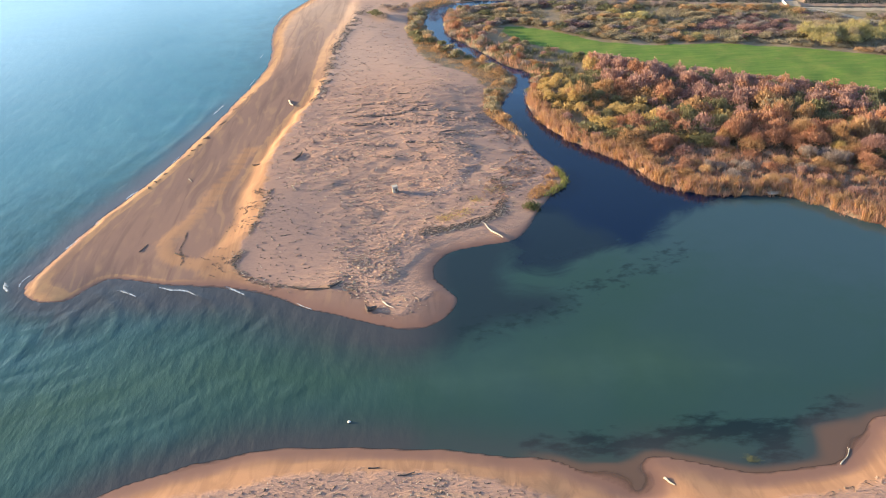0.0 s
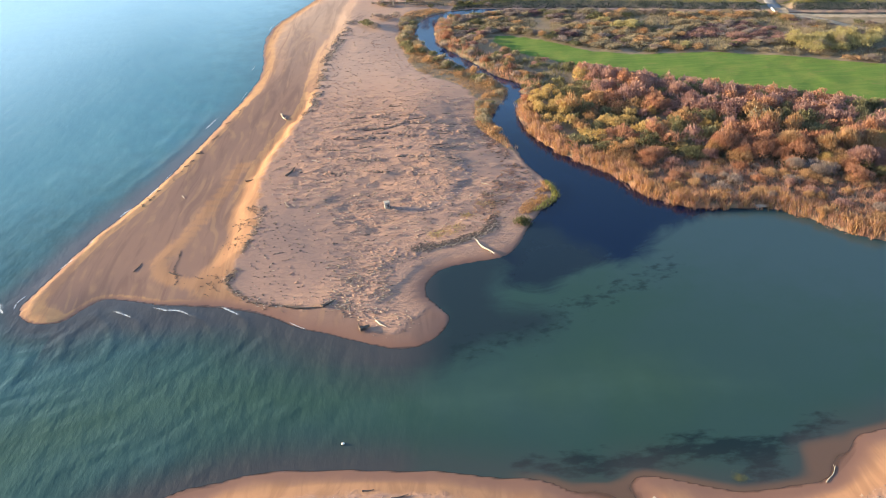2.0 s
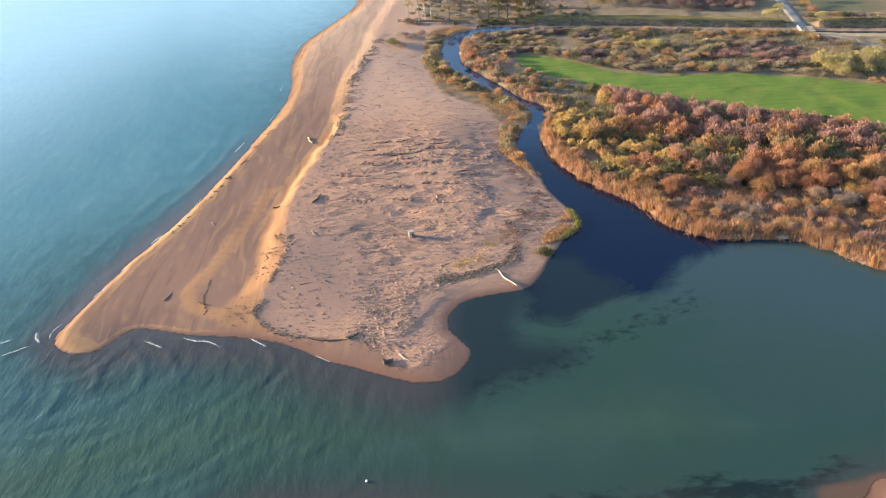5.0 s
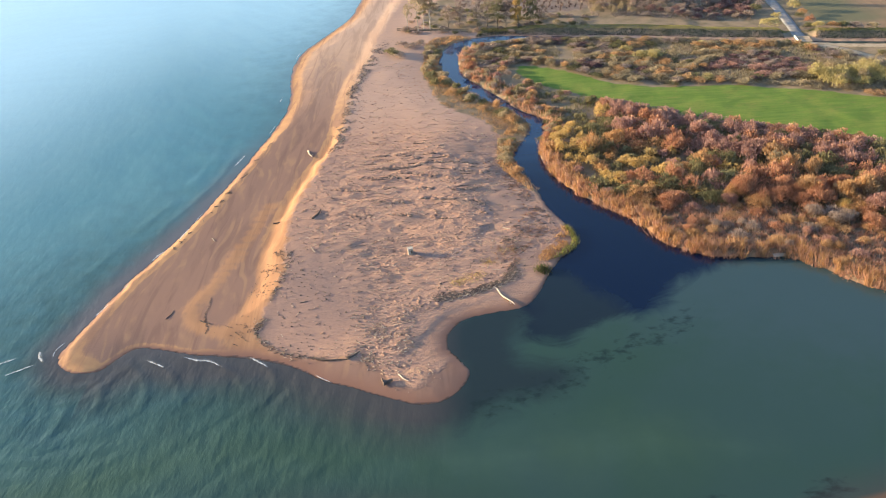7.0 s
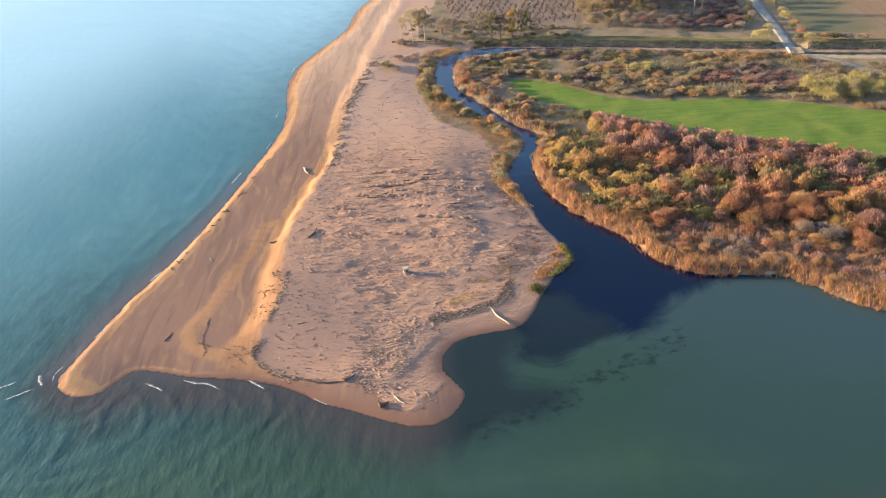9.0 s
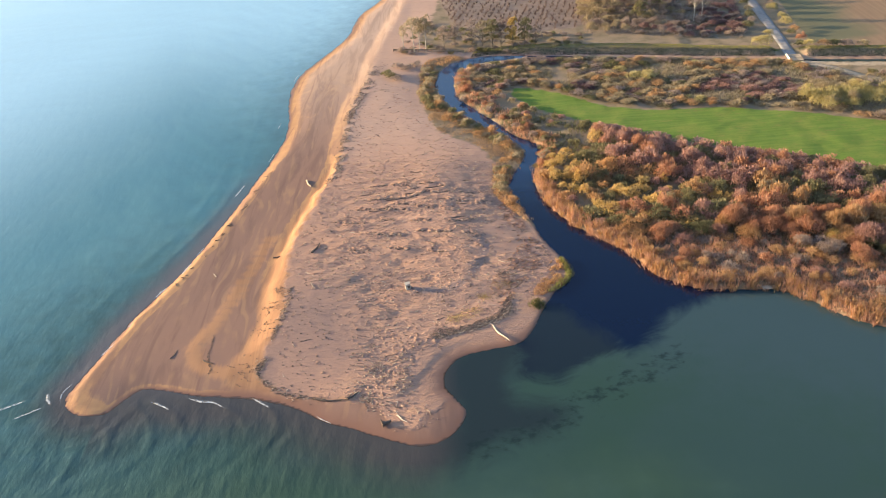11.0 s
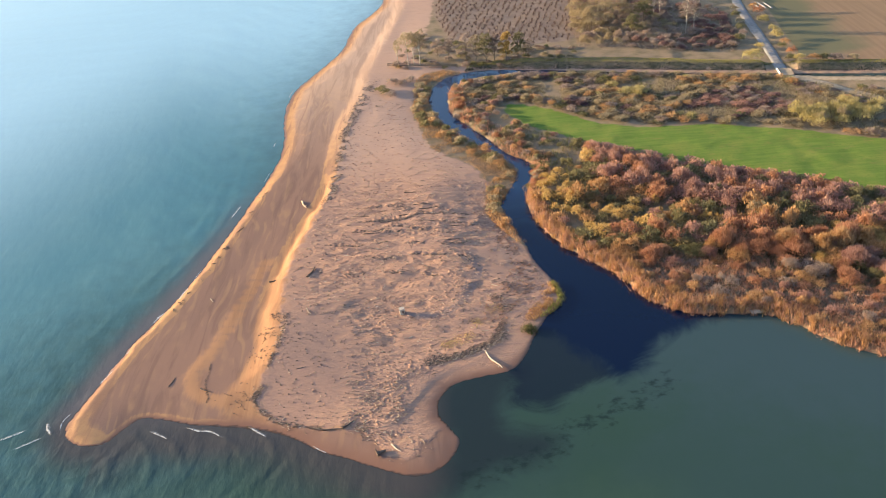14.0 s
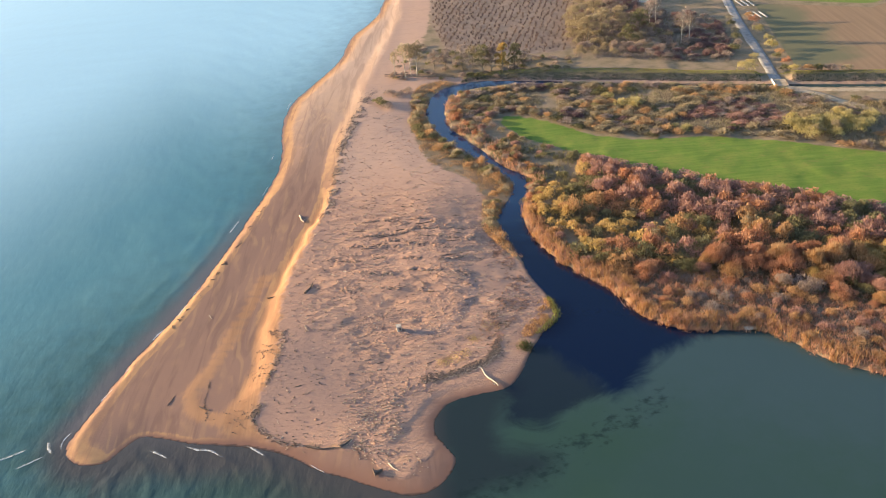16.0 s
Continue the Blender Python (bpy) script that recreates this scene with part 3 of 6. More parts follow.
# two of the sand masks below carry the painted haze, rising northwards
give(ground_me, level=gz * (1 - 0.72 * south_or_near), damp=damp_flat, paled=0.85 * smooth(gy, 215, 330) * smooth(g_sea, 1.5, 5), top=far(np.where((g_east > -1) & (gy > 110), -40, np.maximum((g_top + 9 * smooth(gx, -17, -10) * smooth(gy, 152, 146)) * (gy > 100) - 40 * (gy <= 100), np.where(gy < 110, g_near, -40)))), soil=far(g_soil), field=far(g_field), plough=far(g_plough),
     vine=far(g_vine), green=far(g_green), trampled=np.where(gy < 110, 1.0, trampled(gx, gy)), hollow=hollow, mauve=0.85 * smooth(gy, 172, 160), ochre=ochre, bare=0.6 * smooth(gy, 205, 250), lane_shade=smooth(gx, 165, 125) * smooth(gy, 285, 300))
tagged(new("ground", ground_me), "sandy spit, river banks, scrub and fields as one sheet", "ground", kind="structure")

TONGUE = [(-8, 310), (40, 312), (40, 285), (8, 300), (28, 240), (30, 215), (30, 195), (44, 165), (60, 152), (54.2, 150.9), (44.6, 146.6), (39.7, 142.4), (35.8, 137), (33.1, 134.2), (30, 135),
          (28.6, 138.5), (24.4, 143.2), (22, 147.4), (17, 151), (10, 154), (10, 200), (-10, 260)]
CLOUDY = [(-7, 128), (-2, 136), (10, 140), (13, 136), (9.9, 131), (7.5, 126.3), (10, 121), (17, 118.5), (15, 114.5), (8, 112.5), (3.2, 110.8), (-1, 108), (-10, 108), (-2, 116), (-2, 122)]
WING = [(12, 149), (17, 153), (24, 149), (29.5, 139.5), (29.8, 134.4), (24.1, 132.7), (19.7, 130.4), (17, 127.1), (13.1, 128.4), (10.5, 132.2), (11, 138)]
DOTS = [(2, 111), (7, 112.6), (11.8, 114.2), (16.2, 115.7), (18.8, 119.4), (24.2, 122.1), (27.2, 123.9), (30.5, 126.6), (32.8, 126.4), (39.7, 131.9)]
WEED = [(7.5, 84.9), (12, 86), (17, 86.2), (23, 85.8), (27, 87), (31, 88.2), (36.3, 88), (40, 87), (45.6, 88.4), (49.6, 90.9), (52, 90), (45.4, 86.2), (41.4, 83.5), (39.4, 79.2), (37.5, 79.4), (36.5, 83.4), (31, 84.6), (25, 82.8), (19, 83), (12, 83.8)]
wet_cell = (gz.reshape(ny_, nx_) < 0.12)
keep = (wet_cell[:-1, :-1] | wet_cell[:-1, 1:] | wet_cell[1:, 1:] | wet_cell[1:, :-1]).ravel()
wq = quads[keep]
used = np.unique(wq)
back = np.zeros(nx_ * ny_, int)
back[used] = np.arange(len(used))
wx, wy, wz = gx[used], gy[used], gz[used]
sea = inside(wx, wy, np.array([(-62, 128), (-38, 118), (-30, 100), (-52, 72), (-300, -400), (-4200, -4200), (-4200, 4200), (900, 4200), (200, 1200), (-20, 424), (-45, 280), (-50, 200)], float))
swellz = 0.06 * rough(wx * 0.75 + wy * 0.55, (wy * 0.75 - wx * 0.55) * 0.3, 5.0, 5, 2) * smooth(sea, -30, 10) * smooth(-wz, 0.3, 1.5) * (wx > -260) * (wy < 470) * (wy > 40)
w_shore = g_shore[used] + 0.9 * rough(wx, wy, 9, 87)
swellz += (0.05 * np.exp(-((w_shore + 5.5) / 0.9) ** 2) + 0.05 * np.exp(-((w_shore + 11) / 1.3) ** 2)) * smooth(wx, -40, -48) * (wy > 128) * smooth(wy, 300, 190) * smooth(rough(wx, wy, 14, 89), -0.7, 0.1)
# small waves that bend round into the bay from the end of the spit
WAVES = [[(-57.9, 127.7), (-55.8, 126.5), (-52.4, 123.9), (-50, 120.0), (-48.2, 115.0)], [(-51.5, 128.2), (-48.4, 126.7), (-45.9, 126.2), (-42.2, 123.9), (-39.4, 121), (-37.6, 116.8)], [(-60.5, 127), (-57.2, 123.2), (-55.2, 119.4), (-54.6, 114.6)], [(-39.4, 127.2), (-36.8, 125.2), (-34.2, 122.8), (-32.8, 119.2)], [(-64.5, 122), (-62.6, 118), (-62.6, 113)], [(-69, 118), (-67.4, 113), (-68, 108)]]
bay_side = (wx > -80) & (wx < -25) & (wy > 102) & (wy < 132)
for line in WAVES:
    p = curve_through(line, 10)
    gap = np.hypot(wx[bay_side][:, None] - p[None, :, 0], wy[bay_side][:, None] - p[None, :, 1])
    along = np.sin(np.pi * np.clip((gap.argmin(axis=1) + 2) / (len(p) + 3), 0, 1)) ** 0.5
    swellz[bay_side] += 0.13 * along * np.exp(-(gap.min(axis=1) / 0.75) ** 2) * smooth(-wz[bay_side], 0.02, 0.15)
water_me = mesh_of("water", np.stack([wx, wy, swellz], 1), back[wq], water_mat, True)
sea_edge = curve_through(SEA_SHORE[6:], 1)
run = np.abs(inside(wx, wy, np.vstack([sea_edge, sea_edge[::-1]])))
bay_in = inside(wx, wy, np.array([(-78, 108), (-40, 116), (-8, 104), (30, 108), (44, 98), (20, 93), (-20, 93), (-40, 90), (-60, 76), (-90, 60), (-110, 80)], float))
dot_line = curve_through(DOTS, 3)
near_dots = np.zeros(wx.shape)
mask = (wx > -6) & (wx < 48) & (wy > 100) & (wy < 140)
near_dots[mask] = np.exp(-(np.min(np.hypot(wx[mask][:, None] - dot_line[None, :, 0], wy[mask][:, None] - dot_line[None, :, 1]), axis=1) / 3.8) ** 2)
# pale and inner mask the sky reflection painted into the water colour
give(water_me, lilac=0.75 * smooth(wy, 126, 138) * smooth(wx, -40, -50) * (1 - smooth(wy, 180, 240)), sky_shine=0.38 + 0.62 * smooth(wy, 175, 255) * (wx > -15), inner=np.clip(0.5 * (wx - 30) + 0.8 * (wy - 120), -60, 60) * (wx > 0), run=np.minimum(run, 200), swell=smooth(run, 90, 25) * (0.11 + 0.6 * smooth(wy, 134, 120)) * smooth(wx, 10, -25) * smooth(-wz, 0.05, 0.5), bay=far(bay_in), pale=np.clip(np.maximum(sea + 0.38 * np.maximum(wy - 185, 0), 0.85 * (wy - 185)) * (sea > -20), -60, 300), depth=-wz, murk=np.maximum((0.9 - 0.3 * smooth(wy, 132, 140)) * smooth(wx, 1, -9), 0.5 * smooth(wy, 100, 92)) * (1 - 0.85 * smooth(wy, 180, 240)), sea=np.clip(sea + 38 * smooth(wy, 136, 215) * (wx < -20), -60, 300), silt=smooth(wy, 96, 90) * smooth(wx, 5, 14), tongue=far(inside(wx, wy, curve_through(TONGUE, 2, True))), cloudy=far(inside(wx, wy, curve_through(CLOUDY, 2, True))), wing=far(inside(wx, wy, curve_through(WING, 2, True))), dots=near_dots,
     weed=far(inside(wx, wy, curve_through(WEED, 2, True))), calm=0.12 + 0.88 * smooth(sea, -40, 10) * (0.4 + 0.6 * smooth(wy, 185, 135)) * (1 + 0.7 * smooth(wy, 135, 115)))
tagged(new("water", water_me), "green sea and lagoon water with a dark stream", "water", kind="structure")


# ---- plants: kinds ----
def blades(base, way, width):
    """Leaf-shaped blades from base points along the given ways: arrays of vertices and faces."""
    n = len(base)
    side = np.cross(way, rng.normal(size=(n, 3)))
    side *= (np.asarray(width) / (np.linalg.norm(side, axis=1) + 1e-6))[:, None] * 0.5
    mid = base + way * 0.5
    verts = np.stack([base, mid + side, base + way, mid - side], 1).reshape(-1, 3)
    return verts, np.arange(4 * n).reshape(n, 4)


def leaf_material(name, tones):
    m = Mat(name, 0.85, 0.1)
    patch = m.math("MULTIPLY", m.math("SUBTRACT", m.noise(0.45, detail=3), 0.5), 0.9)
    r = m.math("ADD", m.math("ADD", m.math("MULTIPLY", m.island(), 0.36), patch), m.math("ADD", m.math("MULTIPLY", m.object_random(), 0.4), 0.12), True)
    m.set("Base Color", m.ramp(r, [(i / (len(tones) - 1), (c[0] * 0.94, c[1], c[2] * 1.18)) for i, c in enumerate(tones)]))
    thin = m.t.nodes.new("ShaderNodeBsdfTranslucent")
    m.t.links.new(m.b.inputs["Base Color"].links[0].from_socket, thin.inputs[0])
    both = m.t.nodes.new("ShaderNodeMixShader")
    both.inputs[0].default_value = 0.4
    m.t.links.new(m.b.outputs[0], both.inputs[1])
    m.t.links.new(thin.outputs[0], both.inputs[2])
    m.t.links.new(both.outputs[0], m.t.nodes["Material Output"].inputs[0])
    return m


LEAVES = {
    "rust": leaf_material("rust_leaves", [(0.29, 0.13, 0.072), (0.40, 0.19, 0.10), (0.48, 0.25, 0.135), (0.36, 0.16, 0.09)]),
    "mauve": leaf_material("mauve_twigs", [(0.27, 0.15, 0.112), (0.37, 0.205, 0.145), (0.44, 0.255, 0.178), (0.32, 0.175, 0.13)]),
    "orange": leaf_material("orange_leaves", [(0.34, 0.185, 0.078), (0.44, 0.25, 0.105), (0.50, 0.31, 0.15), (0.38, 0.205, 0.09)]),
    "yellow": leaf_material("yellow_leaves", [(0.37, 0.24, 0.075), (0.50, 0.33, 0.105), (0.56, 0.39, 0.155), (0.39, 0.255, 0.085)]),
    "olive": leaf_material("olive_leaves", [(0.09, 0.088, 0.042), (0.155, 0.14, 0.065), (0.27, 0.225, 0.105), (0.12, 0.115, 0.055)]),
    "straw": leaf_material("straw_stems", [(0.25, 0.19, 0.10), (0.34, 0.26, 0.145), (0.40, 0.315, 0.18), (0.29, 0.22, 0.12)]),
    "ochre": leaf_material("ochre_leaves", [(0.30, 0.235, 0.085), (0.41, 0.325, 0.12), (0.48, 0.39, 0.17), (0.31, 0.245, 0.095)]),
    "umber": leaf_material("umber_twigs", [(0.12, 0.075, 0.07), (0.19, 0.115, 0.10), (0.25, 0.15, 0.12), (0.15, 0.09, 0.08)]),
    "brown": leaf_material("brown_twigs", [(0.22, 0.16, 0.12), (0.31, 0.23, 0.17), (0.38, 0.285, 0.205), (0.26, 0.19, 0.145)]),
}
WORDS = {"rust": "rust-red", "mauve": "mauve-brown", "orange": "orange", "yellow": "golden yellow", "olive": "olive green", "brown": "bare brown", "ochre": "pale ochre-yellow", "umber": "dark umber", "straw": "straw-coloured"}
bark = Mat("grey_bark", 0.9)
bark.set("Base Color", bark.mix(bark.step(bark.noise(3.0), 0.4, 0.6), (0.13, 0.10, 0.075), (0.22, 0.18, 0.14)))
pale_bark = Mat("pale_bark", 0.85)
pale_bark.set("Base Color", pale_bark.mix(pale_bark.step(pale_bark.noise(2.0), 0.45, 0.6), (0.50, 0.45, 0.38), (0.28, 0.24, 0.19)))


def tube(bm, points, radii, sides=6):
    """A tapered round limb along points."""
    rings = []
    for k, p in enumerate(points):
        p = Vector(p)
        way = (Vector(points[min(k + 1, len(points) - 1)]) - Vector(points[max(k - 1, 0)])).normalized()
        a = way.orthogonal().normalized()
        b = way.cross(a)
        rings.append([bm.verts.new(p + radii[k] * (a * math.cos(2 * math.pi * i / sides) + b * math.sin(2 * math.pi * i / sides))) for i in range(sides)])
    for r, s in zip(rings, rings[1:]):
        for i in range(sides):
            bm.faces.new((r[i], r[(i + 1) % sides], s[(i + 1) % sides], s[i]))
    bm.faces.new(rings[0][::-1])
    bm.faces.new(rings[-1])


def crown_arrays(lobes, count, length, width, rise=0.8):
    """A crown of many small blades gathered in uneven lobes (x, y, z, radius, height)."""
    weight = np.array([l[3] ** 2 for l in lobes])
    pick = rng.choice(len(lobes), count, p=weight / weight.sum())
    lob = np.array(lobes)[pick]
    u = rng.normal(size=(count, 3))
    u /= np.linalg.norm(u, axis=1)[:, None]
    u[:, 2] = np.where(u[:, 2] < -0.35, -u[:, 2], u[:, 2])
    shell = rng.uniform(0.35, 1.0, count) ** 0.45 * (1 + 0.3 * rng.random(count) ** 4)
    base = lob[:, :3] + u * shell[:, None] * np.stack([lob[:, 3], lob[:, 3], lob[:, 4]], 1)
    base[:, 2] = np.maximum(base[:, 2], 0.1)
    way = u * 0.55 + np.array([0, 0, rise]) + rng.normal(0, 0.28, (count, 3))
    way *= (rng.uniform(0.6, 1.3, count) * length / np.linalg.norm(way, axis=1))[:, None]
    return blades(base, way, rng.uniform(0.6, 1.4, count) * width)


def shrub(tone, tall, wide):
    """A many-stemmed shrub about tall metres high and wide across."""
    thing = new("shrub")
    lobes = [(0, 0, tall * 0.48, wide * 0.33, tall * 0.44)]
    for k in range(10):
        a, r = k * 2.4 + rng.uniform(-0.5, 0.5), wide * 0.5 * math.sqrt((k + 1.2) / 11) * rng.uniform(0.62, 0.8)
        h = tall * rng.uniform(0.52, 0.78) * (1 - 0.5 * (2 * r / wide) ** 2)
        tip = (r * math.cos(a), r * math.sin(a), h)
        if k % 3 == 0:
            bm = bmesh.new()
            tube(bm, [(tip[0] * 0.12, tip[1] * 0.12, -0.15), (tip[0] * 0.5, tip[1] * 0.5, h * 0.45), tip], [0.09, 0.06, 0.02], 5)
            part("stem", bm, bark, thing)
        rad = wide * rng.uniform(0.15, 0.24)
        lobes.append((tip[0], tip[1], h * rng.uniform(0.75, 0.95), rad, min(rad * 1.25, tall * 0.34)))
    n = int(122 * wide * tall)
    part_mesh("crown", mesh_of("crown", *crown_arrays(lobes, n, 0.42 + 0.05 * tall, 0.09, 1.2), LEAVES[tone]), thing)
    return tagged(thing, WORDS[tone] + " feathery shrub in the riverside thicket", "shrub", "shrubs of the thicket")


shrub_stock, wanted, loose_stock = {}, [], {}


def plant_shrub(tone, x, y, tall, wide, group="shrubs of the thicket", label=""):
    wanted.append((str(tone), float(x), float(y), float(tall), float(wide), group, label))


def grow_shrubs(count=300, start=120.0):
    """Builds the shrubs wanted: the first few hundred along the plan as things, copies of some dozens of kinds; the rest as masses."""
    masses = {}
    for n, (tone, x, y, tall, wide, group, label) in enumerate(sorted(wanted, key=lambda s: s[2] - start)):
        small, pick, turn = tall < 2.4, int(rng.integers(3)), rng.uniform(0, 2 * math.pi)
        full = (2.0, 2.6) if small else (4.2, 4.8)
        z = float(ground_at(x, y)) - 0.05
        if n < count:
            kind = (tone, small, pick)
            at = pose(x, y, z, 0, 0, math.degrees(turn)) @ Matrix.Diagonal((wide / full[1], wide / full[1], tall / full[0], 1))
            ob = copy_thing(shrub_stock[kind], Matrix()) if kind in shrub_stock else shrub_stock.setdefault(kind, shrub(tone, *full))
            ob.matrix_basis = at
            tagged(ob, label or WORDS[tone] + " feathery shrub in the riverside thicket", "", group)
            continue
        kind = (small, pick)
        if kind not in loose_stock:
            lobes = [(full[1] * 0.36 * math.sqrt((k + 0.3) / 9) * math.cos(k * 2.4), full[1] * 0.36 * math.sqrt((k + 0.3) / 9) * math.sin(k * 2.4), full[0] * rng.uniform(0.35, 0.72) * (1 - 0.03 * k),
                      full[1] * rng.uniform(0.14, 0.22), full[0] * rng.uniform(0.2, 0.3)) for k in range(9)]
            loose_stock[kind] = crown_arrays(lobes, 210 if small else 420, 0.62, 0.21, 1.0)
        v, f = loose_stock[kind]
        c, s, k = math.cos(turn), math.sin(turn), wide / full[1]
        v = np.stack([x + k * (c * v[:, 0] - s * v[:, 1]), y + k * (s * v[:, 0] + c * v[:, 1]), z + v[:, 2] * tall / full[0]], 1)
        masses.setdefault((group, tone), []).append((v, f))
    for (group, tone), sets in masses.items():
        v = np.concatenate([a for a, _ in sets])
        starts = np.cumsum([0] + [len(a) for a, _ in sets[:-1]])
        f = np.concatenate([b + o for (_, b), o in zip(sets, starts)])
        tagged(new("scrub", mesh_of("scrub", v, f, LEAVES[tone])), WORDS[tone] + " scrub, " + group, "scrub", kind="stuff")


def tree(tone, tall, wide, trunk=None, leaves=900, name="tree", label="", low=0.3):
    """A tree with a tapered trunk, limbs and a crown of small leaf clumps."""
    thing = new(name)
    bm = bmesh.new()
    bend = rng.uniform(-0.04, 0.04, 2) * tall
    tube(bm, [(0, 0, -0.2), (bend[0] * 0.4, bend[1] * 0.4, tall * 0.35), (bend[0], bend[1], tall * 0.92)], [0.012 * tall + 0.04, 0.009 * tall + 0.03, 0.03], 7)
    lobes = [(bend[0], bend[1], tall * 0.84, wide * 0.22, tall * 0.14)]
    for k in range(9):
        a, lo = k * 2.4 + rng.uniform(-0.4, 0.4), tall * (low + (0.75 - low) * k / 9)
        r = wide * 0.5 * rng.uniform(0.45, 0.85) * (1 - 0.45 * k / 9)
        tip = (r * math.cos(a) + bend[0], r * math.sin(a) + bend[1], lo + tall * rng.uniform(0.12, 0.24))
        tube(bm, [(bend[0] * 0.5, bend[1] * 0.5, lo), ((tip[0] + bend[0] * 0.5) / 2, (tip[1] + bend[1] * 0.5) / 2, (lo + tip[2]) / 2 + 0.1), tip], [0.09, 0.06, 0.025], 5)
        lobes.append((*tip, wide * rng.uniform(0.15, 0.25), tall * rng.uniform(0.07, 0.12)))
    part("trunk", bm, trunk or bark, thing)
    part_mesh("crown", mesh_of("crown", *crown_arrays(lobes, leaves, 0.6, 0.26, 0.3), LEAVES[tone]), thing)
    return tagged(thing, label or WORDS[tone] + " tree beyond the stream", "tree", "trees beyond the stream")


def scatter(poly, spacing, jitter=0.45):
    """Uneven places within a closed line."""
    lo, hi = poly.min(0), poly.max(0)
    px, py = (a.ravel() for a in np.meshgrid(np.arange(lo[0], hi[0], spacing), np.arange(lo[1], hi[1], spacing * 0.87)))
    px = px + (np.round((py - lo[1]) / (spacing * 0.87)) % 2) * spacing / 2
    px, py = px + rng.uniform(-jitter, jitter, px.shape) * spacing, py + rng.uniform(-jitter, jitter, py.shape) * spacing
    return px, py, inside(px, py, poly)


def grass(name, label, px, py, tall, width, material, lean=0.25, category="grass", sink=0.08):
    """One mass of upright blades at the given places, tall metres high each."""
    n = len(px)
    base = np.stack([px, py, ground_at(px, py) - sink], 1)
    way = np.stack([rng.normal(0, lean, n), rng.normal(0, lean, n), np.ones(n)], 1) * (np.asarray(tall) * rng.uniform(0.65, 1.2, n))[:, None]
    v, f = blades(base, way, np.broadcast_to(width, n) * rng.uniform(0.7, 1.3, n))
    return tagged(new(name, mesh_of(name, v, f, material)), label, category, kind="stuff")


def sown(poly, per_m2, clump=0.0, scale=2.0, seed=0, within=0.0):
    """Random places within a closed line, thinned to patches where clump is above 0."""
    lo, hi = poly.min(0), poly.max(0)
    n = int((hi - lo).prod() * per_m2)
    px, py = rng.uniform(lo[0], hi[0], n), rng.uniform(lo[1], hi[1], n)
    ok = inside(px, py, poly) > within
    if clump:
        ok &= rough(px, py, scale, seed) > rng.uniform(-0.9, 0.1, n) * (1 - clump) + clump * 0.35
    return px[ok], py[ok]


def tussocks(poly, spacing, per, spread, within=-0.9):
    """Places of blades gathered in tufts, and for each blade a random number that its tuft shares."""
    cx, cy, deep = scatter(poly, spacing)
    cx, cy = cx[deep > within], cy[deep > within]
    share = np.repeat(rng.random(len(cx)), per)
    return np.repeat(cx, per) + rng.normal(0, spread, len(share)), np.repeat(cy, per) + rng.normal(0, spread, len(share)), share


reed_mat = leaf_material("dry_reeds", [(0.29, 0.145, 0.08), (0.43, 0.225, 0.12), (0.53, 0.30, 0.175), (0.35, 0.165, 0.092)])
gold_mat = leaf_material("golden_reeds", [(0.34, 0.185, 0.078), (0.47, 0.26, 0.105), (0.55, 0.335, 0.16), (0.31, 0.165, 0.075)])
green_reed = leaf_material("green_reeds", [(0.14, 0.15, 0.045), (0.23, 0.22, 0.06), (0.33, 0.275, 0.08), (0.18, 0.18, 0.05)])
rush_mat = leaf_material("olive_rushes", [(0.08, 0.085, 0.03), (0.14, 0.13, 0.05), (0.20, 0.16, 0.07), (0.10, 0.11, 0.04)])
dune_mat = leaf_material("dune_grass", [(0.27, 0.19, 0.12), (0.38, 0.27, 0.175), (0.48, 0.355, 0.24), (0.31, 0.22, 0.135)])

# ---- the thicket between stream and green field ----
THICKET = np.array([(24, 229), (20, 240), (16, 248), (20, 256), (28, 250), (38, 240), (50, 228), (62, 219.5), (72, 215.5), (80, 210), (92, 204), (100, 199), (112, 193), (140, 186),
                    (150, 150), (112, 150), (92, 153), (77, 160), (68, 167), (53, 172), (40, 173), (31, 182), (26, 190), (23, 200), (22, 209), (25.5, 219)], float)
YELLOW_SPOTS = [(27, 210.5, 3.6), (29.5, 207, 3.2), (25.5, 206, 3.0), (33.8, 187.6, 3.0), (41.3, 185.6, 2.8), (47.5, 185, 4.2), (31, 213.5, 2.6), (26, 215.5, 2.6), (28, 203, 2.6),
                (45.8, 188.2, 2.6), (52.5, 184, 2.6), (61.5, 187.5, 3.4), (64, 186, 3.0), (25.2, 202.5, 3.2), (28, 212.8, 3.6), (31.6, 209, 3.2), (30, 217.5, 2.8), (33.6, 204.5, 2.6), (26.6, 198, 2.4), (24.6, 210, 3.0)]
for x, y, h in YELLOW_SPOTS:
    plant_shrub("yellow", x, y, h, h * rng.uniform(0.95, 1.25))
px, py, deep = scatter(THICKET, 3.35)
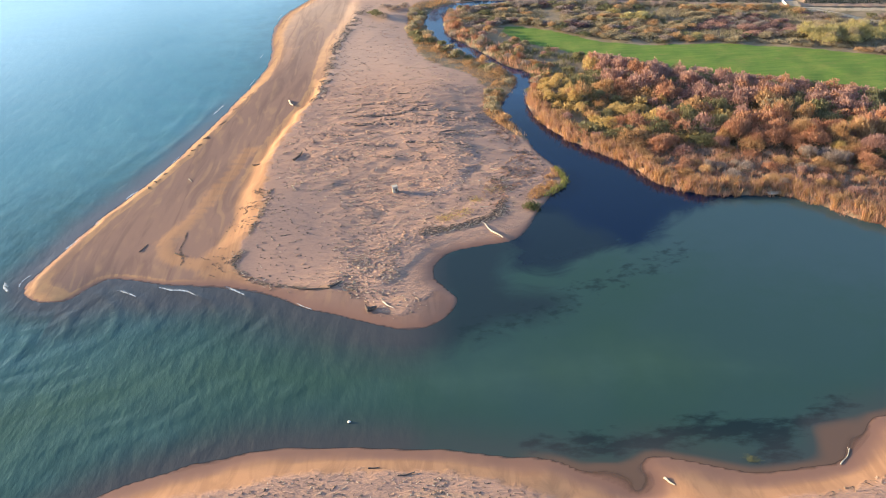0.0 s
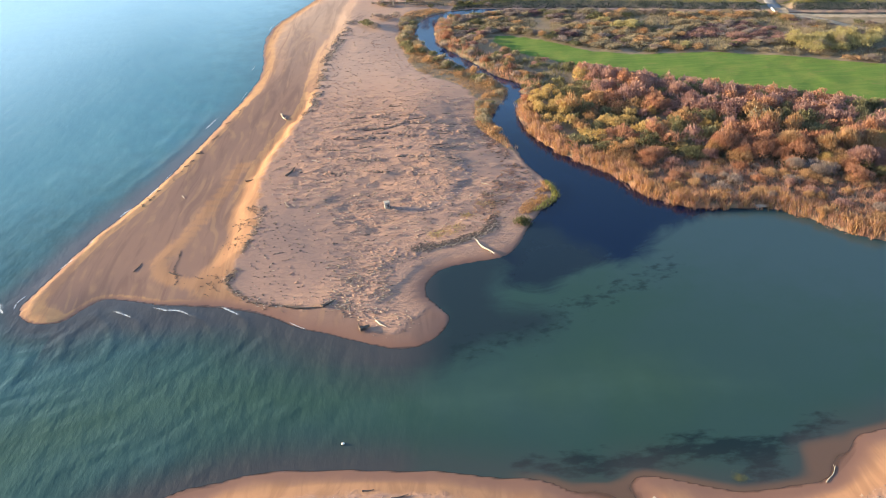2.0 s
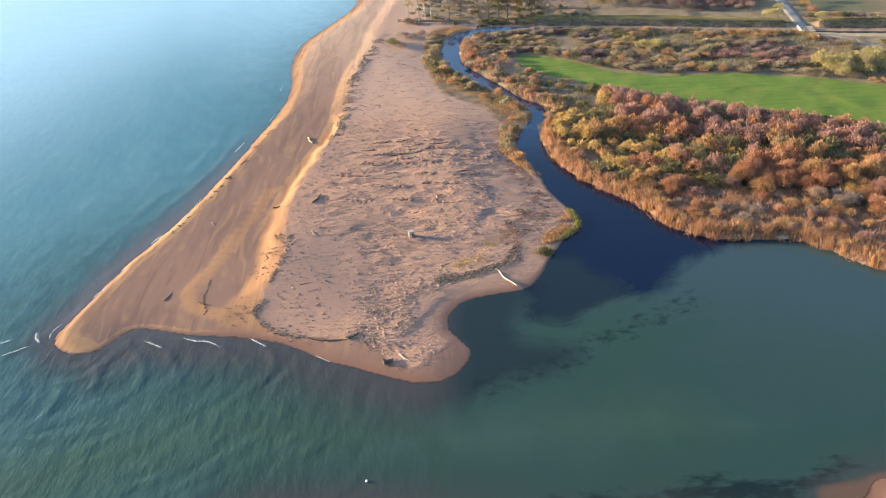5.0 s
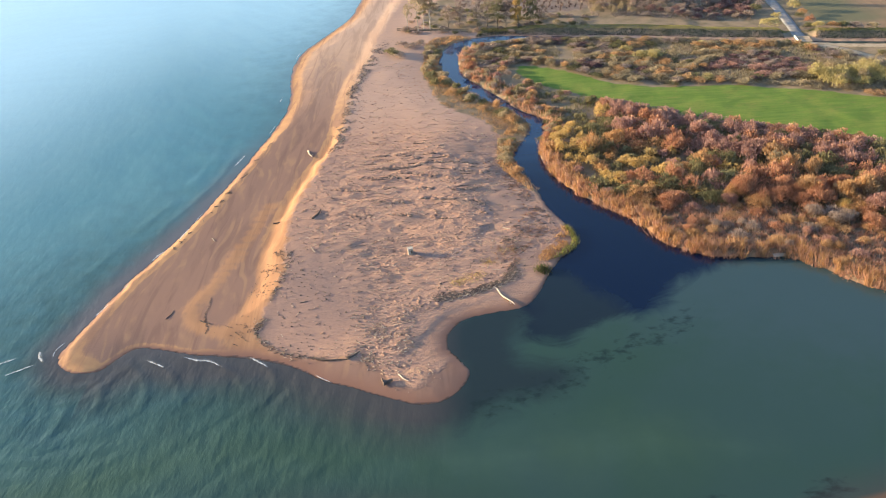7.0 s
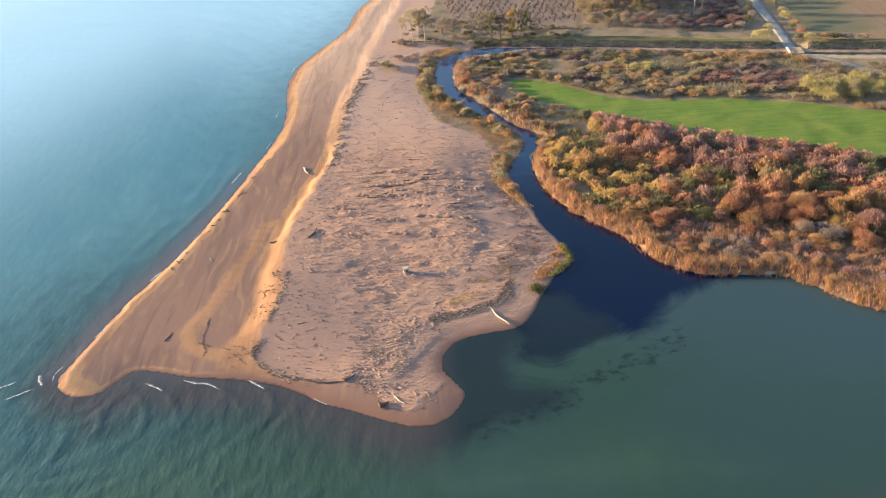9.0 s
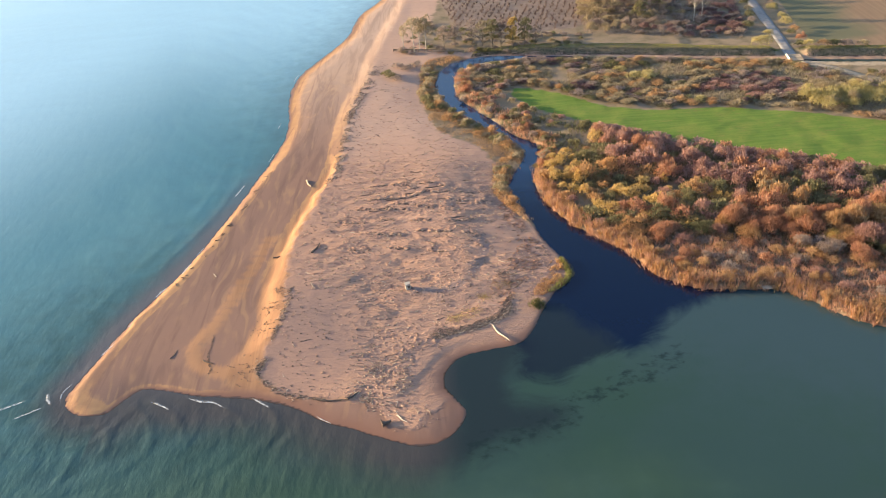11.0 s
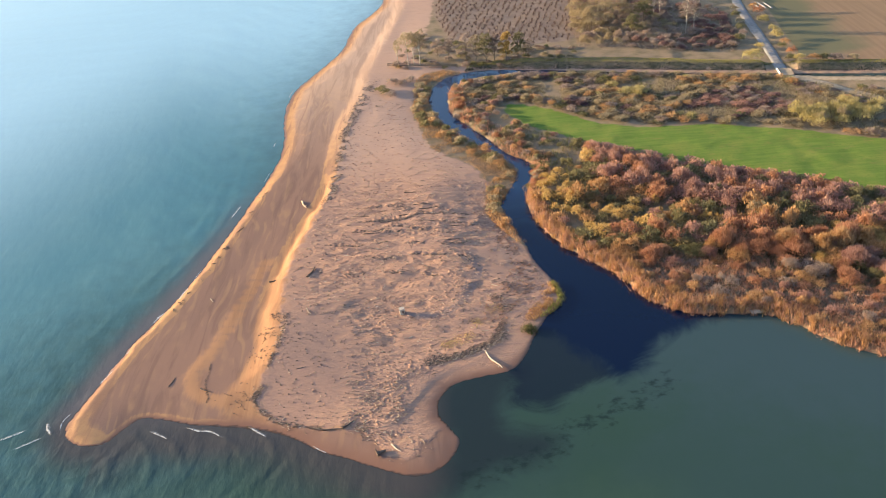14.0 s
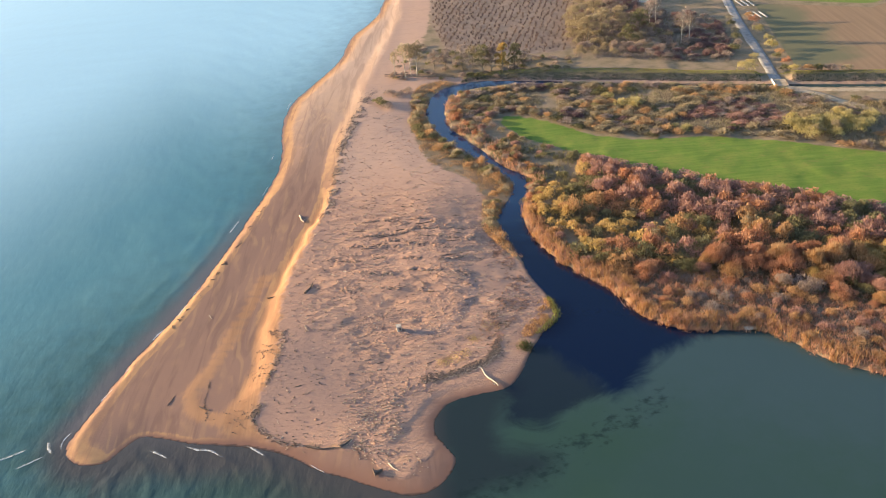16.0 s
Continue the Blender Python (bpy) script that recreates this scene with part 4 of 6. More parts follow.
for x, y, s in zip(px, py, deep):
    if s < 0.6 or min(math.hypot(x - a, y - b) for a, b, _ in YELLOW_SPOTS) < 2.3:
        continue
    patch, tint = float(lattice(x, y, 9.0, 5)), float(rough(x, y, 6.0, 9)) + rng.uniform(-0.35, 0.35)
    back = float(inside(np.array([x]), np.array([y]), field)[0])          # towards the field: minus the distance
    open_olive = x < 36 + 0.25 * (y - 215) and y > 214
    if open_olive:
        if rng.random() < 0.55:
            plant_shrub(rng.choice(["olive", "olive", "olive", "orange", "mauve"]), x, y, rng.uniform(1.0, 2.2), rng.uniform(1.8, 3.0))
        continue
    if math.hypot((x - 42) / 15, (y - 193) / 9) < 1:           # a low olive hollow with golden bushes in it
        tone = "yellow" if tint > 0.4 else "straw" if tint > 0.25 else "mauve" if tint > -0.05 else "olive" if tint > -0.55 else "orange"
        plant_shrub(tone, x, y, rng.uniform(1.5, 2.8) * (1.25 if tone == "yellow" else 1.0), rng.uniform(2.6, 4.4))
        continue
    if math.hypot((x - 74) / 13, (y - 175) / 8) < 1 and tint > -0.4:
        tone = "rust" if tint < 0.5 else "orange"
    elif math.hypot((x - 76) / 6, (y - 188) / 5) < 1:
        tone = rng.choice(["straw", "orange", "olive"])
    elif back > -22 and x > 40:
        tone = "rust" if tint > 0.3 else "mauve" if tint > -0.6 else "olive"
    elif x < 52:
        tone = "yellow" if tint > 0.3 else "orange" if tint > -0.05 else "rust" if tint > -0.3 else "olive"
    elif tint > 0.6:
        tone = "yellow"
    elif tint > 0.15:
        tone = "orange" if patch > -0.2 else "olive"
    elif tint > -0.35:
        tone = "rust" if patch > 0 else "mauve"
    else:
        tone = "olive" if patch < 0.25 else "brown"
    tall = (2.4 + 2.0 * smooth(s, 1, 9)) * rng.uniform(0.6, 1.3) * (0.8 if tone in ("olive", "yellow") else 1.0)
    plant_shrub(tone, x, y, tall * 1.06, rng.uniform(3.2, 7.0))

# ---- reeds along the water ----
REEDBED = np.vstack([curve_through(RIGHT_BANK[12:] + LAGOON_END[:2], 2), [(120, 140), (110, 152), (92, 156), (77, 163), (68, 169), (53, 174), (40, 176), (31, 185), (26.5, 193), (24, 200), (23.5, 209)]])
px, py, tuft = tussocks(REEDBED, 1.25, 24, 0.3)
edge = inside(px, py, land_east)
grass("reed_bed", "tall dry orange reeds crowding the lagoon bank", px, py, 0.45 + 1.0 * tuft + 0.35 * lattice(px, py, 5.0, 14) + 0.8 * smooth(edge, 5, 0.5), 0.11, reed_mat, 0.3, "reeds")
px, py = sown(REEDBED, 7, 0.0, 3.0, 29, -0.4)
grass("reed_litter", "low broken brown reeds between the tufts", px, py, 0.5, 0.1, LEAVES["brown"], 0.6, "reeds")
for x, y, s in zip(*scatter(REEDBED, 3.3)):
    if s > 1.6 and rng.random() < 0.7:
        plant_shrub(rng.choice(["orange", "orange", "rust", "orange", "brown", "mauve"]), x, y, rng.uniform(0.9, 1.8), rng.uniform(2.2, 4.2), "shrubs of the reed bed", "low orange-brown bush among the reeds")
px, py = sown(REEDBED, 3, 0.6, 5.0, 33)
grass("rush_bed", "bare brown rushes among the dry reeds", px, py, 1.0, 0.12, LEAVES["brown"], 0.3, "reeds")
px, py, tuft = tussocks(REEDBED, 1.6, 34, 0.36)
inner = inside(px, py, land_east)
ok = (inner < 3.6) & (inner > -0.9) & (tuft > 0.15)
grass("golden_reed", "golden reeds at the very edge of the water", px[ok], py[ok], 1.2 + 1.1 * tuft[ok], 0.13, gold_mat, 0.24, "reeds")
STREAM_BANK = np.vstack([curve_through(RIGHT_BANK[4:13], 2), [(24, 210), (28, 221), (28, 230), (23, 238), (17.5, 249), (10.5, 262), (6, 271), (5.5, 283), (9, 292)]])
px, py = sown(STREAM_BANK, 10, 0.25, 4, 41, -0.8)
for x, y in zip(px[::55], py[::55]):
    plant_shrub(rng.choice(["orange", "straw", "rust", "olive", "brown"]), x, y, rng.uniform(1.1, 2.1), rng.uniform(1.8, 3.0), "shrubs of the stream bank", "low autumn bush on the stream bank")
for x, y in ((16, 262), (14.5, 266), (15.5, 271), (18, 274.5), (22, 275), (18.5, 258.5), (21.5, 254), (26, 272.5), (30, 270), (12.5, 262), (12, 268), (24, 250.5), (34, 266.5)):
    plant_shrub(rng.choice(["orange", "straw", "mauve", "brown"]), x, y, rng.uniform(1.3, 2.3), rng.uniform(2.4, 3.8), "shrubs behind the field", "autumn bush at the corner of the green field")
grass("bank_reeds", "dry brown and orange reeds on the stream bank", px, py, 1.5, 0.14, reed_mat, 0.25, "reeds")
px, py = sown(STREAM_BANK, 5, 0.5, 4, 45)
grass("bank_rushes", "olive rushes on the stream bank", px, py, 1.2, 0.14, rush_mat, 0.3, "reeds")
px, py = sown(THICKET, 7, 0.1, 6, 49)
grass("undergrowth", "olive and brown grass under the shrubs", px, py, 1.0 + 0.5 * lattice(px, py, 2.0, 18), 0.14, rush_mat, 0.4)

# the spit's side of the stream
px, py = sown(stream_edge, 15, 0.2, 4, 53)
d_in = inside(px, py, land_west)
ok = d_in > -0.7
px, py, d_in = px[ok], py[ok], d_in[ok]
grass("stream_grass", "tall ochre grass between sand and stream", px, py, 0.45 + 0.55 * smooth(d_in, 5, 1), 0.1, gold_mat, 0.35)
px, py = sown(stream_edge, 2.0, 0.6, 5, 57)
ok = inside(px, py, land_west) > 0.1
grass("stream_rushes", "olive rushes between sand and stream", px[ok], py[ok], 0.6, 0.11, rush_mat, 0.35)
px, py, deep = scatter(stream_edge, 3.2)
for x, y, s in zip(px, py, deep):
    near_water = float(inside(np.array([x]), np.array([y]), land_west)[0])
    if s > 0.8 and 0.3 < near_water < 6 and 184 < y < 296 and rng.random() < 0.85:
        plant_shrub(rng.choice(["orange", "straw", "straw", "olive", "olive"]), x, y, rng.uniform(0.8, 2.3), rng.uniform(2.2, 4.6), "shrubs of the stream bank", "orange and brown bush on the stream bank")
for x, y in ((-20, 288.5), (-18.5, 286), (-22, 291), (-15, 296), (-18, 298), (-12, 299), (-9, 288)):
    plant_shrub("olive" if x < -19 else "brown", x, y, 1.7, 4.4, "shrubs of the stream bank", "low olive bush on the sand by the stream")
POINT = curve_through([(15.5, 153.4), (15.6, 157), (17.6, 161), (19.8, 165.5), (22.4, 167.6), (24.6, 166), (25.2, 163), (22.8, 157.8), (18.8, 154.4)], 3, True)
px, py = sown(POINT, 26, 0.0)
d_in = inside(px, py, land_west)
ok = d_in > -1.1
px, py, d_in = px[ok], py[ok], d_in[ok]
rim = d_in < 0.9
grass("point_reeds", "yellow-green reeds on the sandy point", px[rim], py[rim], 1.0, 0.12, green_reed, 0.25, "reeds")
ok = ~rim & (d_in < 4.2) & (lattice(px, py, 1.6, 63) > -0.5)
grass("point_grass", "rusty dry grass behind the reeds", px[ok], py[ok], 0.35 + 0.6 * smooth(d_in[ok], 4, 1.2), 0.13, LEAVES["orange"], 0.35)
bush_x, bush_y = rng.normal(15.7, 0.65, 420), rng.normal(150.3, 0.8, 420)
grass("shore_bush", "olive bush at the water's edge below the point", bush_x, bush_y, 0.95, 0.1, rush_mat, 0.4, "bush", 0.1)

# ---- beyond the field ----
SCRUB = np.array([(16, 297), (30, 295), (45, 292.5), (62, 288), (80, 283.5), (105, 276), (118, 268), (135, 258), (150, 236), (150, 214), (126, 225), (113, 232), (100, 238), (86, 243.5),
                  (75, 247), (62, 247.5), (53, 250), (45, 255), (38, 263), (30, 270), (21, 274), (14, 272), (9, 270), (7, 280), (10, 291)], float)
track_line = curve_through([(112.5, 277), (116, 271.5), (120, 267.5), (124, 261), (131, 252)], 6)
px, py, deep = scatter(SCRUB, 3.0)
for x, y, s in zip(px, py, deep):
    tint, patch = float(rough(x, y, 7.0, 61)) + rng.uniform(-0.3, 0.3), float(lattice(x, y, 12.0, 67))
    if s < -1.2 or (patch < -0.5 and s > 2) or np.hypot(track_line[:, 0] - x, track_line[:, 1] - y).min() < 3.4:
        continue
    if math.hypot((x - 115) / 14, (y - 242) / 8) < 1 or math.hypot((x - 67) / 9, (y - 272) / 3.5) < 1:
        tone = rng.choice(["ochre", "ochre", "ochre", "straw"])
        plant_shrub(tone, x, y, rng.uniform(2.6, 4.6) if x > 100 else rng.uniform(1.8, 3.0), rng.uniform(4.0, 6.2), "shrubs behind the field", "tall pale golden bush behind the green field")
    elif math.hypot((x - 92) / 17, (y - 257) / 10) < 1:
        tone = rng.choice(["umber", "umber", "umber", "mauve", "brown"])
        plant_shrub(tone, x, y, rng.uniform(0.6, 1.5), rng.uniform(3.2, 5.4), "heath behind the field", WORDS[tone] + " low bush on the dark heath")
    else:
        tone = "umber" if tint < -0.85 else "olive" if tint < -0.5 else "brown" if tint < -0.2 else "straw" if tint < 0.45 else "orange" if tint < 0.95 else "ochre"
        plant_shrub(tone, x, y, rng.uniform(0.6, 1.6), rng.uniform(3.0, 5.6), "shrubs behind the field", WORDS[tone] + " low bush in the scrub behind the field")
px, py = sown(SCRUB, 11, 0.2, 6, 71)
grass("scrub_grass", "pale and brown grass among the scrub", px, py, 0.7, 0.14, LEAVES["straw"], 0.4)
px, py = sown(SCRUB, 1.2, 0.6, 5, 75)
grass("scrub_rushes", "dark rushes among the scrub", px, py, 1.0, 0.2, rush_mat, 0.4)

# darker copy of the rushes: the bank's shaded front is in their colour
shade_rush = leaf_material("shaded_rushes", [(0.03, 0.042, 0.028), (0.05, 0.06, 0.035), (0.08, 0.08, 0.045)])
# reeds along the far side of the ditch
ditch = curve_through(LEFT_BANK[-4:] + DITCH[:5], 4)
ditch_side = np.vstack([ditch + (0.2, 0.6), (ditch + (2.2, 7.5))[::-1]])
px, py = sown(ditch_side, 22)
ok = (np.hypot(px - 112, py - 283) > 5.0) & (px < 200)
px, py = px[ok], py[ok]
away = py - np.interp(px, ditch[:, 0], ditch[:, 1])
front = away < 3.4
grass("ditch_reeds", "dense green and straw reeds along the ditch", px[~front], py[~front], 0.35, 0.12, green_reed, 0.3, "reeds")
grass("ditch_rushes", "rushes along the ditch, darkened for the shaded bank", px[front], py[front], 0.5, 0.12, shade_rush, 0.25, "reeds")

south_line = curve_through([(28, 293.4), (45, 291.2), (62, 287.6), (80, 283), (105, 276.6)], 20)
k = rng.integers(0, len(south_line), 1500)
px, py = (south_line[k] + rng.normal(0, 1, (len(k), 2)) * (1.5, 0.7)).T
grass("cut_reeds", "pale cut reeds lying along the ditch", px, py, 0.45, 0.18, dune_mat, 1.6, "reeds")
# trees by the beach and along the ditch
TREES = [("straw", -12.8, 312.5, 13.0, 7.4, pale_bark, 800), ("straw", -8.6, 313, 12.6, 6.0, pale_bark, 760), ("straw", -16.6, 314, 9.8, 3.4, pale_bark, 260), ("straw", -10.8, 314.5, 12.0, 5.0, pale_bark, 420), ("brown", -2, 317, 8.1, 5.4, bark, 600),
         ("brown", 2, 317, 8.8, 5.6, bark, 800), ("brown", 8.5, 315, 10.4, 6.4, bark, 700), ("straw", 12, 316, 9.4, 6.6, bark, 800), ("olive", 15.6, 312.5, 10.8, 6.8, bark, 1100), ("brown", 18.6, 314, 9.4, 6.0, bark, 1200), ("yellow", 22.8, 310, 10.8, 4.6, bark, 1700),
         ("olive", 27, 311, 10.0, 5.5, bark, 1200), ("brown", 31, 312.5, 7.5, 5.4, bark, 700),
         ("straw", 54.6, 347, 11.2, 9.6, bark, 2600), ("straw", 57.3, 336, 10.0, 8.4, bark, 2200), ("straw", 63.3, 359, 12.5, 9.6, bark, 2600), ("straw", 63.6, 341, 11.2, 9.0, bark, 1800), ("brown", 72.6, 372, 11.2, 9.6, bark, 1400),
         ("straw", 71.2, 346, 10.0, 8.4, bark, 1600), ("olive", 71.2, 329, 7.5, 7.2, bark, 1400), ("olive", 78, 340, 10.0, 8.4, bark, 1400), ("straw", 57.7, 377, 11.2, 9.6, bark, 1600), ("straw", 66, 384, 12.5, 9.6, bark, 1600),
         ("brown", 91, 326.5, 13.1, 5.0, pale_bark, 330), ("brown", 93.8, 325.8, 12.5, 5.0, pale_bark, 330), ("brown", 87.1, 352, 12.5, 5.4, pale_bark, 480), ("brown", 83, 345, 11.2, 6.0, pale_bark, 600)]
for tone, x, y, h, wide, trunk, leaves in TREES:
    tree(tone, h, wide, trunk, leaves, low=0.38 if trunk is pale_bark else 0.1).matrix_basis = pose(x, y, float(ground_at(x, y)) - 0.05)
for tone, x, y, h, wide in [("ochre", 119.4, 311, 4.4, 5), ("ochre", 120.2, 328.7, 4, 4.6), ("rust", 122.6, 341, 4.2, 5.5), ("rust", 119.2, 295, 3.4, 4.2), ("ochre", 104.5, 290.5, 3.4, 8),
                            ("olive", 106.5, 312, 3.6, 4.6), ("olive", 110.5, 324, 3.4, 4.4), ("ochre", 118.2, 284.5, 2.6, 4.2), ("orange", 122.3, 283.6, 2.6, 5), ("olive", 113.2, 340, 3.2, 4),
                            ("ochre", 111, 303, 2.6, 4), ("olive", 118.5, 302, 2.6, 3.8), ("orange", 123, 349, 2.6, 4), ("olive", 126, 284, 2.2, 5), ("orange", 120.6, 305, 2.4, 4.2), ("ochre", 121.6, 320, 3.0, 4.4), ("brown", 121.8, 335, 3.0, 4.8), ("olive", 117.4, 290, 2.2, 3.8), ("brown", 109.5, 317, 2.8, 4.4), ("ochre", 108.2, 298, 2.4, 4.4), ("straw", 112.4, 331, 2.8, 4.2), ("straw", 115, 347, 2.6, 4.2), ("brown", 130, 283.2, 2.0, 4.6), ("straw", 135, 282.4, 1.8, 4.2)]:
    plant_shrub(tone, x, y, h, wide, "bushes by the lane", WORDS[tone] + " bush at the side of the lane")
WOOD = np.array([(50, 318), (64, 314), (82, 308), (102, 303), (107, 312), (110, 330), (112, 350), (100, 362), (86, 372), (78, 392), (60, 396), (54, 372), (50, 345)], float)
px, py, deep = scatter(WOOD, 3.6)
for x, y, s in zip(px, py, deep):
    tint = float(rough(x, y, 9, 81)) + rng.uniform(-0.3, 0.3) - 0.02 * (x - 70)
    if s < 0.5 or rng.random() < 0.25:
        continue
    tone = "umber" if tint < -0.6 else "brown" if tint < 0.4 else "straw"
    plant_shrub(tone, x, y, rng.uniform(1.4, 3.6) * (1.0 if x < 85 else 0.65), rng.uniform(2.6, 4.6), "bushes of the far wood", WORDS[tone] + " bush in the wood beyond the ditch")
px, py = sown(WOOD, 3, 0.2, 6, 85)
grass("wood_grass", "brown rough grass under the far wood", px, py, 0.7, 0.22, LEAVES["brown"], 0.5)
GROVE = np.array([(-20, 312), (-2, 309), (30, 305), (48, 305), (50, 320), (26, 325), (2, 338), (-6, 350), (-14, 345)], float)
px, py, deep = scatter(GROVE, 3.4)
for x, y, s in zip(px, py, deep):
    if s > 0.5 and rng.random() < 0.5:
        tone = rng.choice(["olive", "brown", "brown", "straw", "olive"])
        plant_shrub(tone, x, y, rng.uniform(0.7, 1.6), rng.uniform(2.0, 3.6), "bushes under the far trees", WORDS[tone] + " bush under the trees by the beach")

vine_wood = leaf_material("vine_wood", [(0.13, 0.09, 0.07), (0.19, 0.13, 0.10), (0.25, 0.17, 0.125)])
# vines: short stocks in rows
rows_x, rows_y = np.meshgrid(np.arange(-40, 50, 2.5), np.arange(-60, 110, 2.5))
a = radians(-14)
vx, vy = 28 + rows_x * math.cos(a) - rows_y * math.sin(a), 385 + rows_x * math.sin(a) + rows_y * math.cos(a)
vx, vy = (vx + rng.normal(0, 0.3, vx.shape)).ravel(), (vy + rng.normal(0, 0.4, vy.shape)).ravel()
ok = (inside(vx, vy, VINEYARD) > 0.5) & (rng.random(vx.shape) < 0.8)
vx, vy = vx[ok], vy[ok]
vx, vy = np.repeat(vx, 12) + rng.normal(0, 0.16, len(vx) * 12), np.repeat(vy, 12) + rng.normal(0, 0.16, len(vy) * 12)
grass("vineyard", "rows of bare brown vines on dry soil", vx, vy, 1.25, 0.22, vine_wood, 0.28, "vineyard")

grow_shrubs()

# ---- lane, track and bridge ----
lane_mat = Mat("pale_lane", 0.9, 0.2)
lane_mat.set("Base Color", lane_mat.mix(lane_mat.step(lane_mat.noise(0.8, detail=6), 0.4, 0.65), (0.27, 0.265, 0.265), (0.20, 0.195, 0.195)))
dirt_mat = Mat("dirt_track", 0.95, 0.1)
dirt_mat.set("Base Color", dirt_mat.mix(dirt_mat.step(dirt_mat.noise(0.7, detail=6), 0.4, 0.65), (0.40, 0.32, 0.23), (0.28, 0.22, 0.15)))


def strip(name, line, width, material, lift, label):
    """A road surface with thickness, laid over the ground along a line."""
    p = curve_through(line, 8)
    t = np.gradient(p, axis=0)
    n = np.stack([-t[:, 1], t[:, 0]], 1) / np.linalg.norm(t, axis=1)[:, None]
    rag = 1 + 0.08 * rough(p[:, 0], p[:, 1], 4, 3)
    offs = np.array([-0.5, -0.46, -0.2, 0.2, 0.46, 0.5]) * width
    drop = np.array([-0.25, 0, 0.04, 0.04, 0, -0.25])
    v, k = [], len(offs)
    for q, m, r in zip(p, n, rag):
        for o, z in zip(offs, drop):
            x, y = q + m * o * r
            v.append((x, y, float(ground_at(x, y)) + lift + z))
    f = [(i * k + j, i * k + j + 1, (i + 1) * k + j + 1, (i + 1) * k + j) for i in range(len(p) - 1) for j in range(k - 1)]
    return tagged(new(name, mesh_of(name, v, f, material, True)), label, "road", kind="structure")


strip("road", [(150, 560), (136, 460), (126, 400), (122, 374), (119.3, 354), (117, 333), (115.2, 313), (113.8, 299), (112.2, 285.5), (111.8, 279), (113.5, 274.5)], 3.8, lane_mat, 0.12,
      "pale grey lane running away over the ditch")
strip("track", [(112.5, 277), (116, 271.5), (120, 267.5), (124, 261), (131, 252)], 3.2, dirt_mat, 0.16, "pale dirt track bending off the lane")
strip("track", [(114, 275), (122, 271.3), (141, 266.5), (200, 255), (300, 238)], 3.0, dirt_mat, 0.14, "dirt track beside the ditch")
plaster = Mat("white_plaster", 0.8, 0.3)
plaster.set("Base Color", plaster.mix(plaster.step(plaster.noise(1.5, detail=6), 0.45, 0.7), (0.75, 0.73, 0.68), (0.52, 0.49, 0.44)))
concrete = Mat("weathered_concrete", 0.9, 0.2)
concrete.set("Base Color", concrete.mix(concrete.step(concrete.noise(2.2, detail=6), 0.4, 0.65), (0.46, 0.42, 0.37), (0.30, 0.27, 0.23)))
concrete.bump(concrete.noise(9.0, detail=5), 0.4, 0.03)


def box(bm, size, at=(0, 0, 0), turn=0, bevel=0.03):
    made = bmesh.ops.create_cube(bm, size=1, matrix=pose(*at, 0, 0, turn) @ Matrix.Diagonal((*size, 1)))
    if bevel:
        edges = list({e for v in made["verts"] for e in v.link_edges})
        bmesh.ops.bevel(bm, geom=edges, offset=bevel, segments=1, affect="EDGES")


def bridge():
    thing = new("bridge")
    bm = bmesh.new()
    box(bm, (4.3, 6.0, 0.3), (0, 0, -0.05), 0, 0.05)
    part("deck", bm, dirt_mat, thing)
    for s in (-1, 1):
        bm = bmesh.new()
        box(bm, (0.3, 5.4, 0.55 if s < 0 else 0.2), (s * 2.1, 0, 0.25 if s < 0 else 0.08), 0, 0.05)
        part("parapet", bm, plaster if s < 0 else dirt_mat, thing, "whitewashed parapet" if s < 0 else "")
        bm = bmesh.new()
        box(bm, (4.4, 0.6, 1.4), (0, s * 3.1, -0.85), 0, 0.04)
        part("abutment", bm, bark, thing)
    return tagged(thing, "small concrete bridge with white parapets over the ditch", "bridge")


bridge().matrix_basis = pose(112.0, 279.4, 0.86, 0, 0, -6)

# ---- driftwood ----
wood_mat = Mat("bleached_wood", 0.85, 0.2)
wood_mat.set("Base Color", wood_mat.ramp(wood_mat.object_random(), [(0, (0.50, 0.44, 0.35)), (0.5, (0.40, 0.32, 0.24)), (1, (0.58, 0.52, 0.43))]))
wood_mat.bump(wood_mat.noise(4.0, wood_mat.where((8, 1, 1)), detail=4), 0.5, 0.03)
dark_wood = Mat("dark_driftwood", 0.9, 0.2)
dark_wood.set("Base Color", dark_wood.ramp(dark_wood.noise(1.5, detail=5), [(0.35, (0.088, 0.066, 0.058)), (0.7, (0.185, 0.135, 0.108))]))
litter_mat = Mat("driftwood_litter", 0.9, 0.15)
litter_mat.set("Base Color", litter_mat.ramp(litter_mat.island(), [(0, (0.16, 0.12, 0.085)), (0.25, (0.30, 0.22, 0.16)), (0.5, (0.38, 0.27, 0.20)), (0.85, (0.44, 0.33, 0.25)), (1, (0.52, 0.43, 0.34))]))


pale_wood = Mat("pale_driftwood", 0.85, 0.2)
pale_wood.set("Base Color", pale_wood.ramp(pale_wood.island(), [(0, (0.24, 0.17, 0.12)), (0.5, (0.36, 0.26, 0.185)), (1, (0.50, 0.39, 0.29))]))


